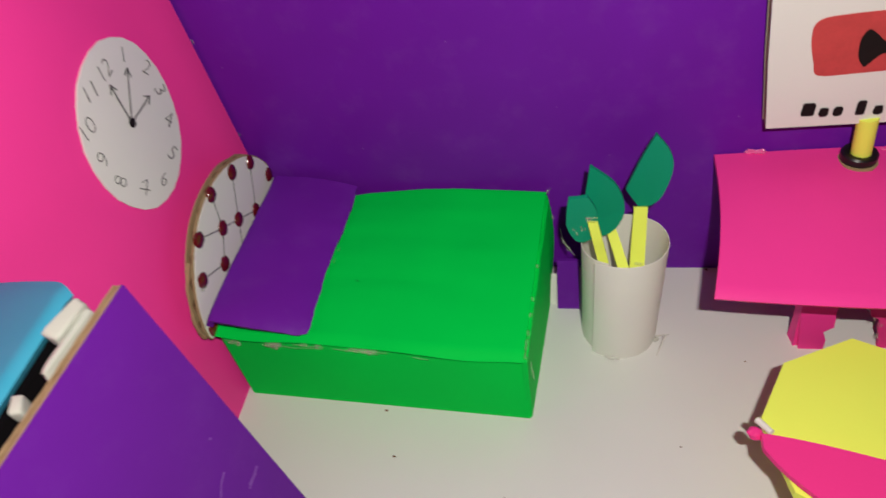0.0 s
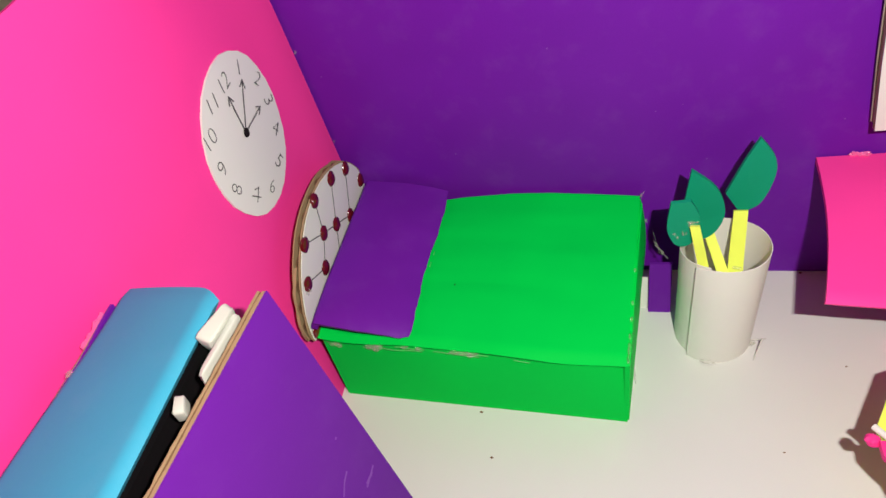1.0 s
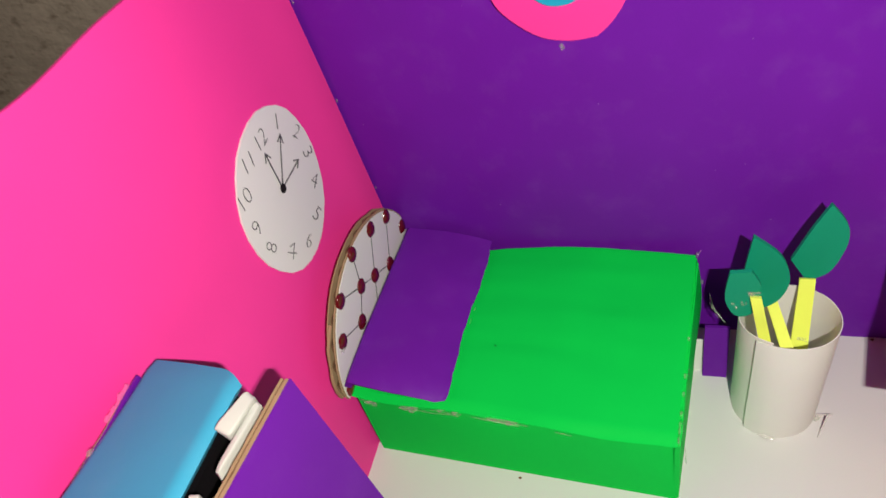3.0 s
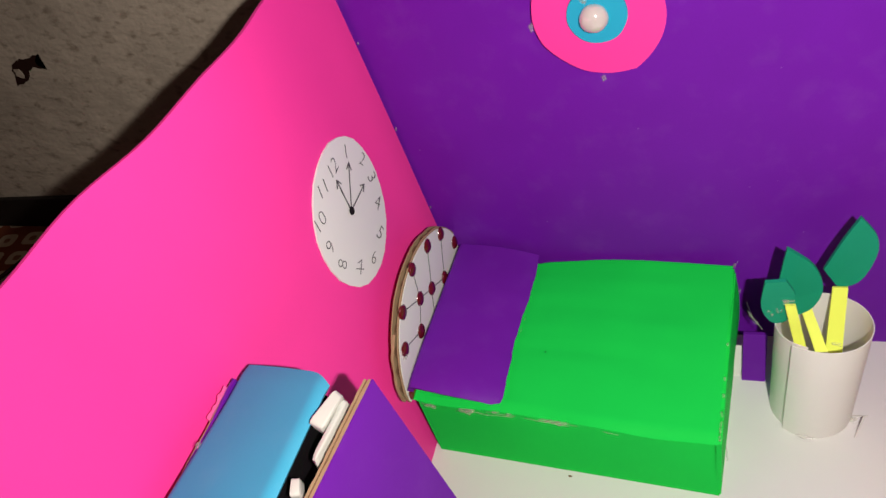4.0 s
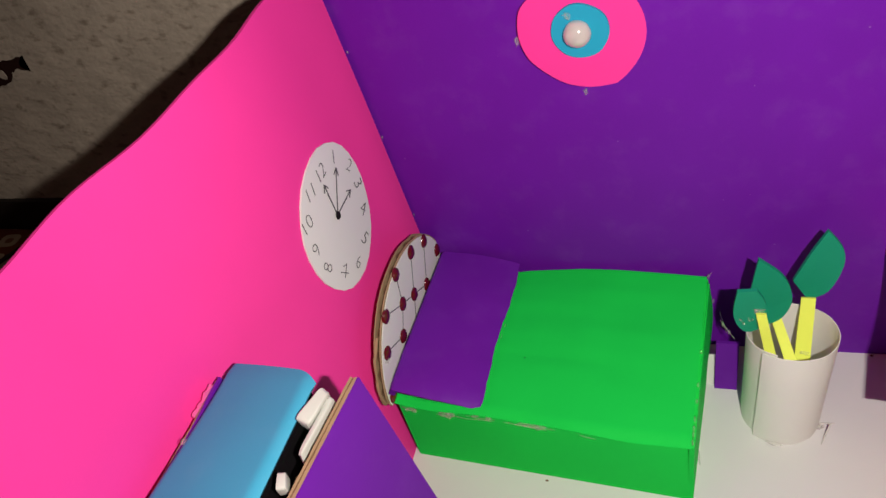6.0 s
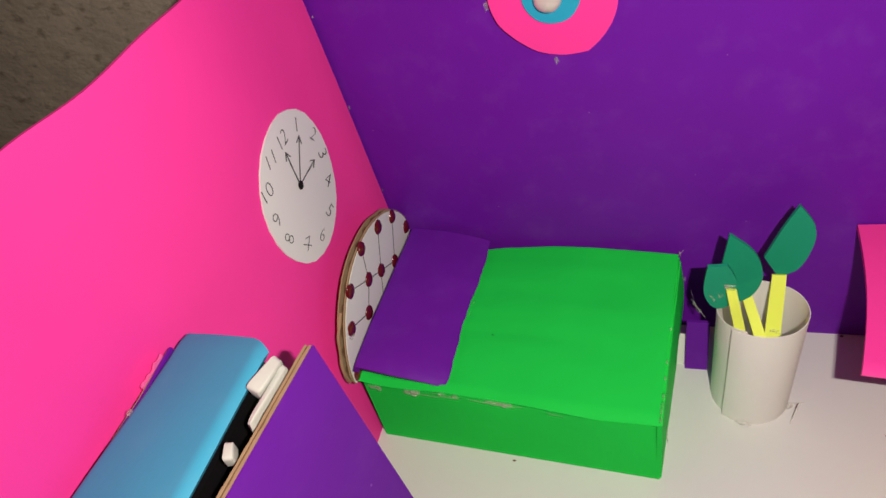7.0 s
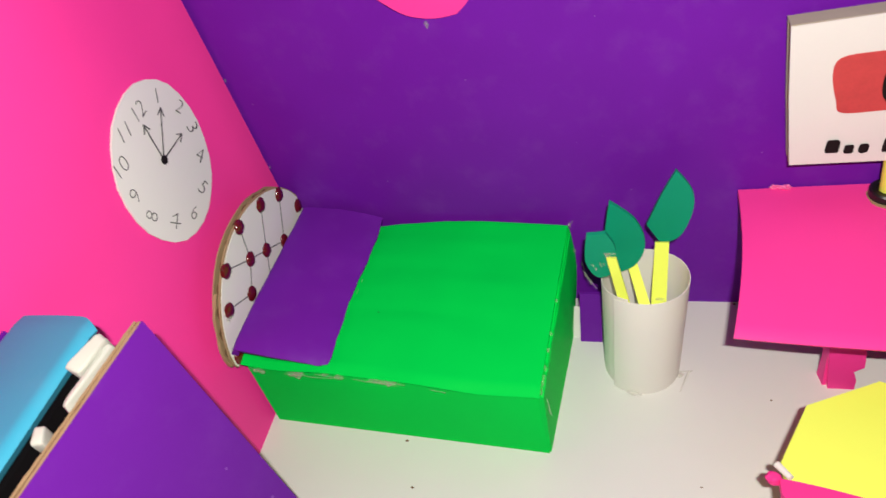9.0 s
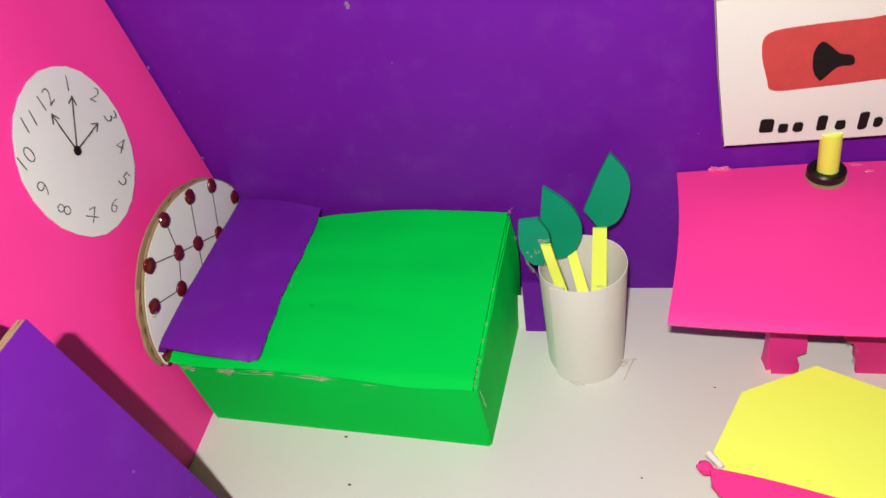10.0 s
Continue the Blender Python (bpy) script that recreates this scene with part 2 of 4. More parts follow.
def thing(name, at, label, category, group="", kind=""):
    e = new(name)
    e.empty_display_size = 0.01
    e.matrix_world = Matrix.Translation(at)
    return tagged(e, label, category, group, kind)


def sheet(fn, nu, nv, thick):
    """A bent sheet: fn(u, v) gives its upper face; it has thickness below."""
    top = [[Vector(fn(i / nu, j / nv)) for j in range(nv + 1)] for i in range(nu + 1)]
    bm = bmesh.new()
    up, low = [], []
    for i in range(nu + 1):
        ru, rl = [], []
        for j in range(nv + 1):
            du = top[min(i + 1, nu)][j] - top[max(i - 1, 0)][j]
            dv = top[i][min(j + 1, nv)] - top[i][max(j - 1, 0)]
            n = du.cross(dv).normalized()
            ru.append(bm.verts.new(top[i][j]))
            rl.append(bm.verts.new(top[i][j] - n * thick))
        up.append(ru), low.append(rl)
    for i in range(nu):
        for j in range(nv):
            bm.faces.new((up[i][j], up[i + 1][j], up[i + 1][j + 1], up[i][j + 1]))
            bm.faces.new((low[i][j], low[i][j + 1], low[i + 1][j + 1], low[i + 1][j]))
    for i in range(nu):
        bm.faces.new((up[i][0], low[i][0], low[i + 1][0], up[i + 1][0]))
        bm.faces.new((up[i][nv], up[i + 1][nv], low[i + 1][nv], low[i][nv]))
    for j in range(nv):
        bm.faces.new((up[0][j], up[0][j + 1], low[0][j + 1], low[0][j]))
        bm.faces.new((up[nu][j], low[nu][j], low[nu][j + 1], up[nu][j + 1]))
    return bm


def slab(outline, place, depth):
    """A flat cut-out: outline of (a, b), laid by place(a, b, d) from d = 0 to d = depth."""
    bm = bmesh.new()
    a = [bm.verts.new(place(p, q, 0.0)) for p, q in outline]
    b = [bm.verts.new(place(p, q, depth)) for p, q in outline]
    bm.faces.new(a), bm.faces.new(b[::-1])
    for i in range(len(a)):
        k = (i + 1) % len(a)
        bm.faces.new((a[i], b[i], b[k], a[k]))
    return bm


def box(x0, x1, y0, y1, z0, z1, bevel=0.0):
    bm = bmesh.new()
    bmesh.ops.create_cube(bm, size=1)
    for v in bm.verts:
        v.co = ((x0 + x1) / 2 + v.co.x * (x1 - x0), (y0 + y1) / 2 + v.co.y * (y1 - y0), (z0 + z1) / 2 + v.co.z * (z1 - z0))
    if bevel:
        bmesh.ops.bevel(bm, geom=list(bm.edges), offset=bevel, segments=2, affect="EDGES", profile=0.5)
    return bm


def cut_round(cx, cy, r, n, rough, seed, squash=1.0):
    """The outline of a disc cut out by hand: short straight snips."""
    rnd = random.Random(seed)
    return [(cx + r * (1 + rnd.uniform(-rough, rough)) * math.cos(2 * math.pi * (i + rnd.uniform(-0.2, 0.2)) / n),
             cy + squash * r * (1 + rnd.uniform(-rough, rough)) * math.sin(2 * math.pi * (i + rnd.uniform(-0.2, 0.2)) / n)) for i in range(n)]


def hand_cut(cx, cy, r, seed, rough=0.012, n=64):
    """The outline of a disc cut out with scissors: round, with slow unevenness."""
    rnd = random.Random(seed)
    waves = [(k, rnd.uniform(-1, 1) * rough / k ** 0.5, rnd.uniform(0, 6.3)) for k in (2, 3, 4, 5, 7, 9)]
    return [(cx + r * (1 + sum(h * math.cos(k * a + q) for k, h, q in waves)) * math.cos(a), cy + r * (1 + sum(h * math.cos(k * a + q) for k, h, q in waves)) * math.sin(a)) for a in (2 * math.pi * i / n for i in range(n))]


def rounded_cut(points, corners, n=6):
    """A cut-out through a few corner points; those in corners stay sharp, the rest are rounded."""
    out = []
    m = len(points)
    for i in range(m):
        p0, p1, p2, p3 = (Vector(points[(i + q) % m]) for q in (-1, 0, 1, 2))
        t1 = Vector((0, 0)) if i in corners else (p2 - p0) * 0.5
        t2 = Vector((0, 0)) if (i + 1) % m in corners else (p3 - p1) * 0.5
        for q in range(n):
            t = q / n
            h = ((2 * t ** 3 - 3 * t ** 2 + 1), (t ** 3 - 2 * t ** 2 + t), (-2 * t ** 3 + 3 * t ** 2), (t ** 3 - t ** 2))
            v = p1 * h[0] + t1 * h[1] + p2 * h[2] + t2 * h[3]
            out.append((v.x, v.y))
    return out


def thread(parent, a, b, r, seed, name="glue_thread"):
    """A thin, wandering thread of set glue from a to b."""
    rnd = random.Random(seed)
    a, b = Vector(a), Vector(b)
    pts = [a.lerp(b, i / 6) + (Vector((rnd.uniform(-1, 1), rnd.uniform(-1, 1), rnd.uniform(-1, 1))) * (b - a).length * 0.012 if 0 < i < 6 else Vector((0, 0, 0))) for i in range(7)]
    bm = bmesh.new()
    for p, q in zip(pts, pts[1:]):
        rod(p, q, r * rnd.uniform(0.6, 1.2), r * rnd.uniform(0.6, 1.2), 6, bm)
    return part(name, bm, GLUE, parent, smooth=True)


def lump(at, size, seed, rough=0.25, level=2):
    """An uneven rounded lump."""
    bm = bmesh.new()
    bmesh.ops.create_icosphere(bm, subdivisions=level, radius=1)
    for v in bm.verts:
        k = 1 + rough * (noise.noise(v.co * 1.7 + Vector((seed, seed * 2.3, 0))) + 0.4 * noise.noise(v.co * 4.1 + Vector((0, seed, 3))))
        v.co = Vector(at) + Vector((v.co.x * size[0] * k, v.co.y * size[1] * k, v.co.z * size[2] * k))
    return bm


def rod(a, b, r0, r1, n=16, bm=None):
    """A round rod from a to b."""
    bm = bm or bmesh.new()
    a, b = Vector(a), Vector(b)
    way = (b - a).normalized()
    s = way.orthogonal().normalized()
    t = way.cross(s)
    lo = [bm.verts.new(a + (s * math.cos(q) + t * math.sin(q)) * r0) for q in (2 * math.pi * i / n for i in range(n))]
    hi = [bm.verts.new(b + (s * math.cos(q) + t * math.sin(q)) * r1) for q in (2 * math.pi * i / n for i in range(n))]
    bm.faces.new(lo[::-1]), bm.faces.new(hi)
    for i in range(n):
        k = (i + 1) % n
        bm.faces.new((lo[i], lo[k], hi[k], hi[i]))
    return bm


def strokes(lines, place, width, depth, bm=None):
    """Flat pen strokes: each line is a pair of (a, b) points, drawn as a thin bar."""
    bm = bm or bmesh.new()
    for (a0, b0), (a1, b1) in lines:
        d = Vector((a1 - a0, b1 - b0)).normalized() * width / 2
        corners = [(a0 - d.x - d.y, b0 - d.y + d.x), (a0 - d.x + d.y, b0 - d.y - d.x), (a1 + d.x + d.y, b1 + d.y - d.x), (a1 + d.x - d.y, b1 + d.y + d.x)]
        lo = [bm.verts.new(place(p, q, 0)) for p, q in corners]
        hi = [bm.verts.new(place(p, q, depth)) for p, q in corners]
        bm.faces.new(lo), bm.faces.new(hi[::-1])
        for i in range(4):
            k = (i + 1) % 4
            bm.faces.new((lo[i], hi[i], hi[k], lo[k]))
    return bm


def glue(parent, at, size, seed, name="glue_blob", material=None):
    return part(name, lump(at, size, seed, 0.95, 3), material or GLUE, parent, smooth=True)


# ---- the setting: model room of foam-covered card ----
def west_bow(y):
    """The side wall swings outwards towards its free end: 0 at the corner, 1 at the free end."""
    t = max(0.0, min(1.0, (0.190 - y) / 0.115))
    return (t * t * (3 - 2 * t)) ** 1.3


def west_x(z, y=0.2):
    """The leaning inner face of the side wall."""
    s = max(0.0, min(1.0, (0.232 - y) / 0.027))
    bulge = 0.0019 * s * s * (3 - 2 * s) * math.sin(math.pi * max(0.0, min(1.0, z / 0.21)))
    return -0.1075 - 0.072 * z - bulge - 0.0185 * west_bow(y) * min(1.0, z / 0.11)


def north_y(x):
    """The slightly bowed inner face of the back wall."""
    return 0.2275 + 0.0095 * max(0.0, -x / 0.118) ** 1.4


part_floor = part("floor", sheet(lambda u, v: (-0.122 + 0.42 * u, -0.10 + 0.345 * v, 0.0), 4, 4, 0.004), FLOOR)
tagged(part_floor, "white paper-covered board floor of the model room", "floor", kind="structure")
base_card = part("base_card", box(-0.122, 0.298, -0.10, 0.245, -0.0085, -0.0045), CARD, part_floor, "brown corrugated cardboard base under the paper")


def north_face(u, v):
    x, z = -0.135 + 0.435 * u, 0.30 * v
    return (x, north_y(x) + 0.0008 * noise.noise(Vector((x * 18, z * 18, 3))), z)


wall_north = part("wall_north", sheet(north_face, 60, 40, 0.004), PURPLE, smooth=True)
tagged(wall_north, "purple foam sheet back wall of the model room", "wall", kind="structure")


def west_face(u, v):
    y = -0.10 + 0.335 * u
    top = 0.2098 - 0.0095 * west_bow(y) + 0.0009 * math.sin(y * 60 + 2.6) + 0.0006 * math.sin(y * 131 + 1)
    z = top * v
    high = max(0.0, (z - 0.14) / 0.07)
    return (west_x(z, y) + 0.0009 * math.sin(y * 46 + 0.6) * high, y, z)


wall_west = part("wall_west", sheet(west_face, 70, 30, 0.0013), PINK, smooth=True)
tagged(wall_west, "bright pink foam sheet side wall with wavy cut top edge", "wall", kind="structure")
for k, z in enumerate((0.081, 0.128, 0.171)):
    glue(wall_west, (west_x(z, 0.2345) + 0.0012, 0.2345, z), (0.0003, 0.0003, 0.0005 + 0.0003 * (k % 2)), k, "glue_bead")
glue(wall_west, (west_x(0.2025, 0.152) + 0.0003, 0.152, 0.2025), (0.0003, 0.0005, 0.0003), 9, "glue_bead")

# ---- the room beyond ----
WALL_Y = 0.33
concrete = part("wall_room_north", box(-1.0, 1.0, WALL_Y, WALL_Y + 0.12, -0.3, 1.1), CONCRETE)
tagged(concrete, "rough grey-brown bare concrete wall behind the model", "wall", kind="structure")
hole = rounded_cut([(-0.4439, 0.1348), (-0.4377, 0.1402), (-0.4283, 0.1416), (-0.4119, 0.1432), (-0.4189, 0.1372), (-0.4127, 0.1322), (-0.4223, 0.1344), (-0.4302, 0.1314), (-0.4365, 0.1250), (-0.4501, 0.1222), (-0.4453, 0.1312)], {3, 4, 5, 9}, 5)
rnd = random.Random(5)
hole = [(a + rnd.uniform(-0.0007, 0.0007), b + rnd.uniform(-0.0007, 0.0007)) for a, b in hole]
part("chipped_stain", slab(hole, lambda a, b, d: (a, WALL_Y - 0.0005 - d, b), 0.0006), STAIN, concrete, "small dark chipped spot")
part("chip_core", slab(cut_round(-0.4385, 0.1320, 0.0034, 11, 0.25, 4, 1.1), lambda a, b, d: (a, WALL_Y - 0.0016 - d, b), 0.0006), CONCRETE, concrete)
# the dark gap between bedspread and wall, put in as a solid black strip
gap_strip = part("skirting", box(-1.0, 1.0, WALL_Y - 0.006, WALL_Y - 0.0005, -0.06, 0.020, 0.0008), GAP_DARK)
tagged(gap_strip, "black strip put for the dark gap along the foot of the concrete wall", "skirting", kind="structure")
# unseen walls close the room; no ceiling, so the added ambient fill gets in
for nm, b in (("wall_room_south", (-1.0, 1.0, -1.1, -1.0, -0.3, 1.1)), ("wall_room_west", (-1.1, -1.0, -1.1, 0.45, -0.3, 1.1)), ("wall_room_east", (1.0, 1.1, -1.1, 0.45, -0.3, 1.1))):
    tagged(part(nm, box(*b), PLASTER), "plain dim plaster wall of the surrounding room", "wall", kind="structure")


def spread(u, v):
    x, y = -0.995 + 1.99 * u, -0.995 + 1.318 * v
    far = max(0.0, min(1.0, (-x - 0.16) / 0.1))
    return (x, y, -0.0092 + far * 0.003 * noise.noise(Vector((x * 9, y * 9, 0))))


cover = part("ground", sheet(spread, 150, 90, 0.05), BEDSPREAD, smooth=True)
tagged(cover, "russet printed cotton bedspread that the model stands on", "bedspread", kind="structure")


def border_line(s):
    """The middle of the loose border of the bedspread, from the far end towards the near one."""
    return Vector((-0.4475 - 0.120 * s - 0.006 * math.sin(s * 6), 0.322 - 0.24 * s, 0.0))


def border_strip(off0, off1, lift):
    def fn(u, v):
        u *= 1.6
        p = border_line(u)
        t = (border_line(u + 0.01) - p).normalized()
        n = Vector((-t.y, t.x, 0))
        q = p + n * (off0 + (off1 - off0) * v)
        return (q.x, q.y, lift + 0.0015 * math.sin(u * 9))
    return fn


border = thing("bedspread_border", border_line(0.5), "pale cotton border with dark dots, on the bedspread", "bedspread")
part("band", sheet(border_strip(-0.017, 0.017, -0.0015), 40, 4, -0.0012), BORDER, border, "pale beige band", smooth=True)
part("piping", sheet(border_strip(-0.0215, -0.017, -0.0005), 40, 2, -0.0018), CLOTH_EDGE, border, "dark edge piping", smooth=True)
part("piping", sheet(border_strip(0.017, 0.0215, -0.0005), 40, 2, -0.0018), CLOTH_EDGE, border, "dark edge piping", smooth=True)
for k in range(12):
    p = border_line(0.065 + 0.128 * k)
    part("printed_dot", slab(cut_round(p.x, p.y, 0.0068, 16, 0.05, k), lambda a, b, d: (a, b, 0.0026 + d), 0.0004), CLOTH_EDGE, border)


def plain_sheet(u, v):
    q = Vector(border_strip(0.020, 0.021, 0)(u, 0))
    return (q.x + (-0.10 - q.x) * v, q.y + (0.02 + 0.24 * (1 - u) - q.y) * v, -0.0040 + 0.0012 * noise.noise(Vector((q.x * 30 + v * 3, q.y * 30, 0))) - 0.0030 * v)


undersheet = part("undersheet", sheet(plain_sheet, 40, 20, -0.0010), SHEET, smooth=True)
tagged(undersheet, "plain mauve-grey cotton sheet beside the bedspread border", "bed sheet")


# ---- bed ----
FL, FR, BR, BL = Vector((-0.1050, 0.1462, 0.0488)), Vector((0.0198, 0.1404, 0.0436)), Vector((0.0262, 0.2225, 0.0538)), Vector((-0.1045, 0.2290, 0.0522))


def bed_top(u, v):
    """u along the bed from its head, v from the front to the wall."""
    p = FL.lerp(FR, u).lerp(BL.lerp(BR, u), v)
    p.z += 0.0012 * math.sin(math.pi * u) * v ** 2 + 0.0008 * math.sin(math.pi * v) - 0.0016 * max(0.0, 1 - v / 0.03) ** 2
    calm = 1 - max(0.0, (u - 0.8) / 0.2)
    p.z += calm * (0.0009 * noise.noise(Vector((u * 1.6, v * 9, 1.5))) + 0.0004 * noise.noise(Vector((u * 9, v * 4, 7))) + 0.0004 * noise.noise(Vector((u * 2.6, v * 20, 4))))
    p.z -= 0.0010 * (1 - v) ** 8 * (0.5 + 0.5 * math.sin(u * 17))
    p.y += 0.0010 * math.sin(math.pi * u) * v - 0.0006 * (1 - v) * math.sin(u * 11)
    dip = min(1.0, max(0.0, (0.64 - u) / 0.30)) ** 1.5 * v ** 3
    p.y -= 0.0026 * dip
    p.z -= 0.0018 * dip
    return p


bed = thing("bed", (-0.04, 0.19, 0), "bright green foam-covered toy bed with rounded dotted headboard", "bed")
part("mattress_cover", sheet(lambda u, v: bed_top(u, v), 44, 30, 0.0022), GREEN, bed, "bright green foam top sheet", smooth=True)


def bed_front(u, v):
    p = bed_top(u, 0.02)
    foot = Vector((-0.1045, 0.1490, 0)).lerp(Vector((0.0214, 0.1424, 0)), u)
    q = foot.lerp(Vector((p.x + 0.0014 * u, p.y + 0.0018, p.z - 0.0026 - 0.0006 * math.sin(u * 21))), v)
    q.y += 0.0007 * math.sin(u * 13) * v
    q.x -= max(0.0, (u - 0.97) / 0.03) * (0.0007 + 0.0005 * math.sin(v * 23) + 0.0003 * math.sin(v * 51))
    return q


part("front_panel", sheet(bed_front, 60, 24, 0.002), GREEN, bed, "green foam side panel", smooth=True)


def bed_end(u, v):
    top = bed_top(1.0, u)
    foot = Vector((0.0214, 0.1432, 0)).lerp(Vector((0.0278, 0.2090, 0)), u)
    q = foot.lerp(Vector((top.x + 0.0005 + 0.0008 * (1 - u) + 0.0002 * math.sin(u * 25), top.y + 0.0015 * (1 - u), top.z - 0.0016 - 0.0004 * math.sin(u * 19))), v)
    q.x += 0.0022 * math.sin(math.pi * v ** 1.5) * u ** 2
    return q


part("end_panel", sheet(bed_end, 20, 12, 0.002), GREEN, bed, "green foam end panel bulging outwards", smooth=True)


def end_flap(u, v):
    """The turned-in flap of the end panel, just under the top sheet."""
    p = bed_top(1.0, 0.02 + 0.96 * v)
    return (p.x - 0.006 + 0.0073 * u, p.y + 0.0012 * (1 - v), p.z - 0.0027 - 0.0004 * math.sin(v * 19))


part("end_flap", sheet(end_flap, 4, 20, 0.0014), GREEN, bed, "turned-in green foam flap", smooth=True)
part("core", box(-0.1035, 0.0190, 0.154, 0.222, 0.0, 0.036), CARD, bed)
# set glue that shows along the seams
for k, (u0, u1) in enumerate(((0.03, 0.08), (0.16, 0.24), (0.24, 0.36), (0.27, 0.37), (0.40, 0.50), (0.44, 0.55), (0.47, 0.58), (0.66, 0.71))):
    a, b = bed_top(u0, 0.0), bed_top(u1, 0.0)
    drop = 0.0020 + 0.0007 * (k % 3)
    thread(bed, (a.x, a.y + 0.0004, a.z - drop), (b.x, b.y + 0.0004, b.z - drop - 0.0004), 0.00018, k + 20)
for k, (u, w, h, drop) in enumerate(((0.055, 0.0018, 0.0007, 0.0042), (0.07, 0.0009, 0.0005, 0.0050), (0.185, 0.0026, 0.0013, 0.0034), (0.200, 0.0012, 0.0018, 0.0044), (0.215, 0.0009, 0.0010, 0.0036), (0.30, 0.0012, 0.0005, 0.0030), (0.345, 0.0010, 0.0006, 0.0032), (0.47, 0.0024, 0.0006, 0.0030), (0.50, 0.0014, 0.0010, 0.0036), (0.515, 0.0007, 0.0012, 0.0044), (0.53, 0.0018, 0.0005, 0.0036))):
    p = bed_top(u, 0.0)
    glue(bed, (p.x, p.y + 0.0014, p.z - drop), (w, 0.0008, h), k + 20)
for k, (x, y, z) in enumerate(((0.0268, 0.2235, 0.0530), (0.0290, 0.2170, 0.0440), (0.0335, 0.2130, 0.0330), (0.0360, 0.2100, 0.0310))):
    glue(bed, (x, y, z), (0.0005, 0.0008, 0.0010), k + 40)
for k, v in enumerate((0.03, 0.07, 0.10, 0.15, 0.24, 0.33, 0.52)):
    p = bed_top(1.0, v)
    glue(bed, (p.x + 0.0004, p.y, p.z - 0.0010), (0.0005, 0.0012 - 0.0001 * k, 0.0008), k + 160)
    if k < 4:
        part("foam_shred", lump((p.x + 0.0007, p.y + 0.0012, p.z - 0.0014), (0.0006, 0.0013, 0.0005), k + 170, 0.9, 2), GREEN, bed, "torn shred of green foam")
thread(bed, (0.0268, 0.2235, 0.0530), (0.0282, 0.2246, 0.0545), 0.0002, 51)
thread(bed, (0.0322, 0.2135, 0.0350), (0.0362, 0.2100, 0.0312), 0.0003, 52)
thread(bed, (0.0225, 0.1412, 0.0420), (0.0232, 0.1419, 0.0300), 0.0003, 53)
thread(bed, (0.0330, 0.2125, 0.0335), (0.0385, 0.2080, 0.0290), 0.0003, 54)
thread(bed, (0.0320, 0.2140, 0.0400), (0.0350, 0.2105, 0.0300), 0.0002, 55)

# headboard: corrugated card, white paper face, beads and drawn lines
HB_Y, HB_Z, HB_W, HB_H = 0.1912, 0.0478, 0.0470, 0.0418


def headboard_outline(grow):
    pts = [(HB_Y + (HB_W + grow) * math.cos(a), HB_Z + (HB_H + grow) * math.sin(a) * (1 + 0.02 * math.cos(a * 3))) for a in (math.pi * i / 26 for i in range(27))]
    if grow > 0:
        pts = [(a + 0.0007 * noise.noise(Vector((a * 260, b * 260, grow * 900))), b + 0.0007 * noise.noise(Vector((b * 240, a * 240, 5)))) for a, b in pts]
    return [(HB_Y + HB_W + grow, HB_Z - 0.002)] + pts + [(HB_Y - HB_W - grow * 0.4 + 0.001, HB_Z - 0.002)]


headboard = part("headboard", slab(headboard_outline(0.0003), lambda a, b, d: (-0.1054 - d, a, b), 0.0006), CARD, bed, "rounded corrugated cardboard headboard")


def flute(u, v):
    a = math.pi * (1 - u)
    r = 0.0 - 0.0006
    wave = 0.0008 * math.sin(u * 90)
    return (-0.1060 - 0.0009 + wave - 0.0002 * v, HB_Y + (HB_W + r - 0.02 * v) * math.cos(a), HB_Z + (HB_H + r - 0.02 * v) * math.sin(a))


part("flute", sheet(flute, 180, 2, 0.0004), CARD_DARK, headboard, "wavy corrugation")
part("back_liner", slab(headboard_outline(0.0007), lambda a, b, d: (-0.1079 - d, a, b), 0.0005), CARD, headboard)
part("paper_face", slab(headboard_outline(-0.0006), lambda a, b, d: (-0.1050 - d, a, b), 0.0003), FACE_PAPER, headboard, "white paper face with pencil lines")
HX = -0.1049


def on_head(a, b, d):
    return (HX + d, a, b)


ROWS_OF_BEADS = (((0.1665, 0.0815), (0.1830, 0.0715), (0.1955, 0.0645), (0.2105, 0.0560)), ((0.1860, 0.0875), (0.2055, 0.0825), (0.2215, 0.0750), (0.2325, 0.0585)), ((0.1570, 0.0685), (0.1735, 0.0600)), ((0.1485, 0.0490),))
k = 0
for row in ROWS_OF_BEADS:
    for y, z in row:
        bm = lump((HX, y, z), (0.0014, 0.0033, 0.0034), k, 0.16, 3)
        part("bead", bm, CHERRY, headboard, "glossy dark red flat bead", smooth=True)
        k += 1
A, B, C = ROWS_OF_BEADS[:3]
lines = [(A[i], A[i + 1]) for i in range(3)] + [(B[0], A[1]), (B[1], A[2]), (B[2], A[3]), (A[1], C[1]), (C[0], C[1]), (A[2], (0.1900, 0.0540))]
part("pencil_line", strokes(lines, on_head, 0.00045, 0.00012), PENCIL, headboard)
part("peeled_liner", sheet(lambda u, v: (-0.1062 - 0.0012 * v - 0.0016 * math.sin(math.pi * u), HB_Y - (HB_W + 0.0004 + 0.0008 * math.sin(u * 9)) * math.cos(0.02 + 0.75 * u), HB_Z + (HB_H + 0.0012) * math.sin(0.02 + 0.75 * u) - 0.0005 * math.sin(u * 17)), 40, 2, 0.0004), CARD, headboard, "peeled strip of brown liner", smooth=True)
glue(headboard, (HX + 0.0006, 0.1545, 0.0665), (0.0007, 0.0016, 0.0007), 61)
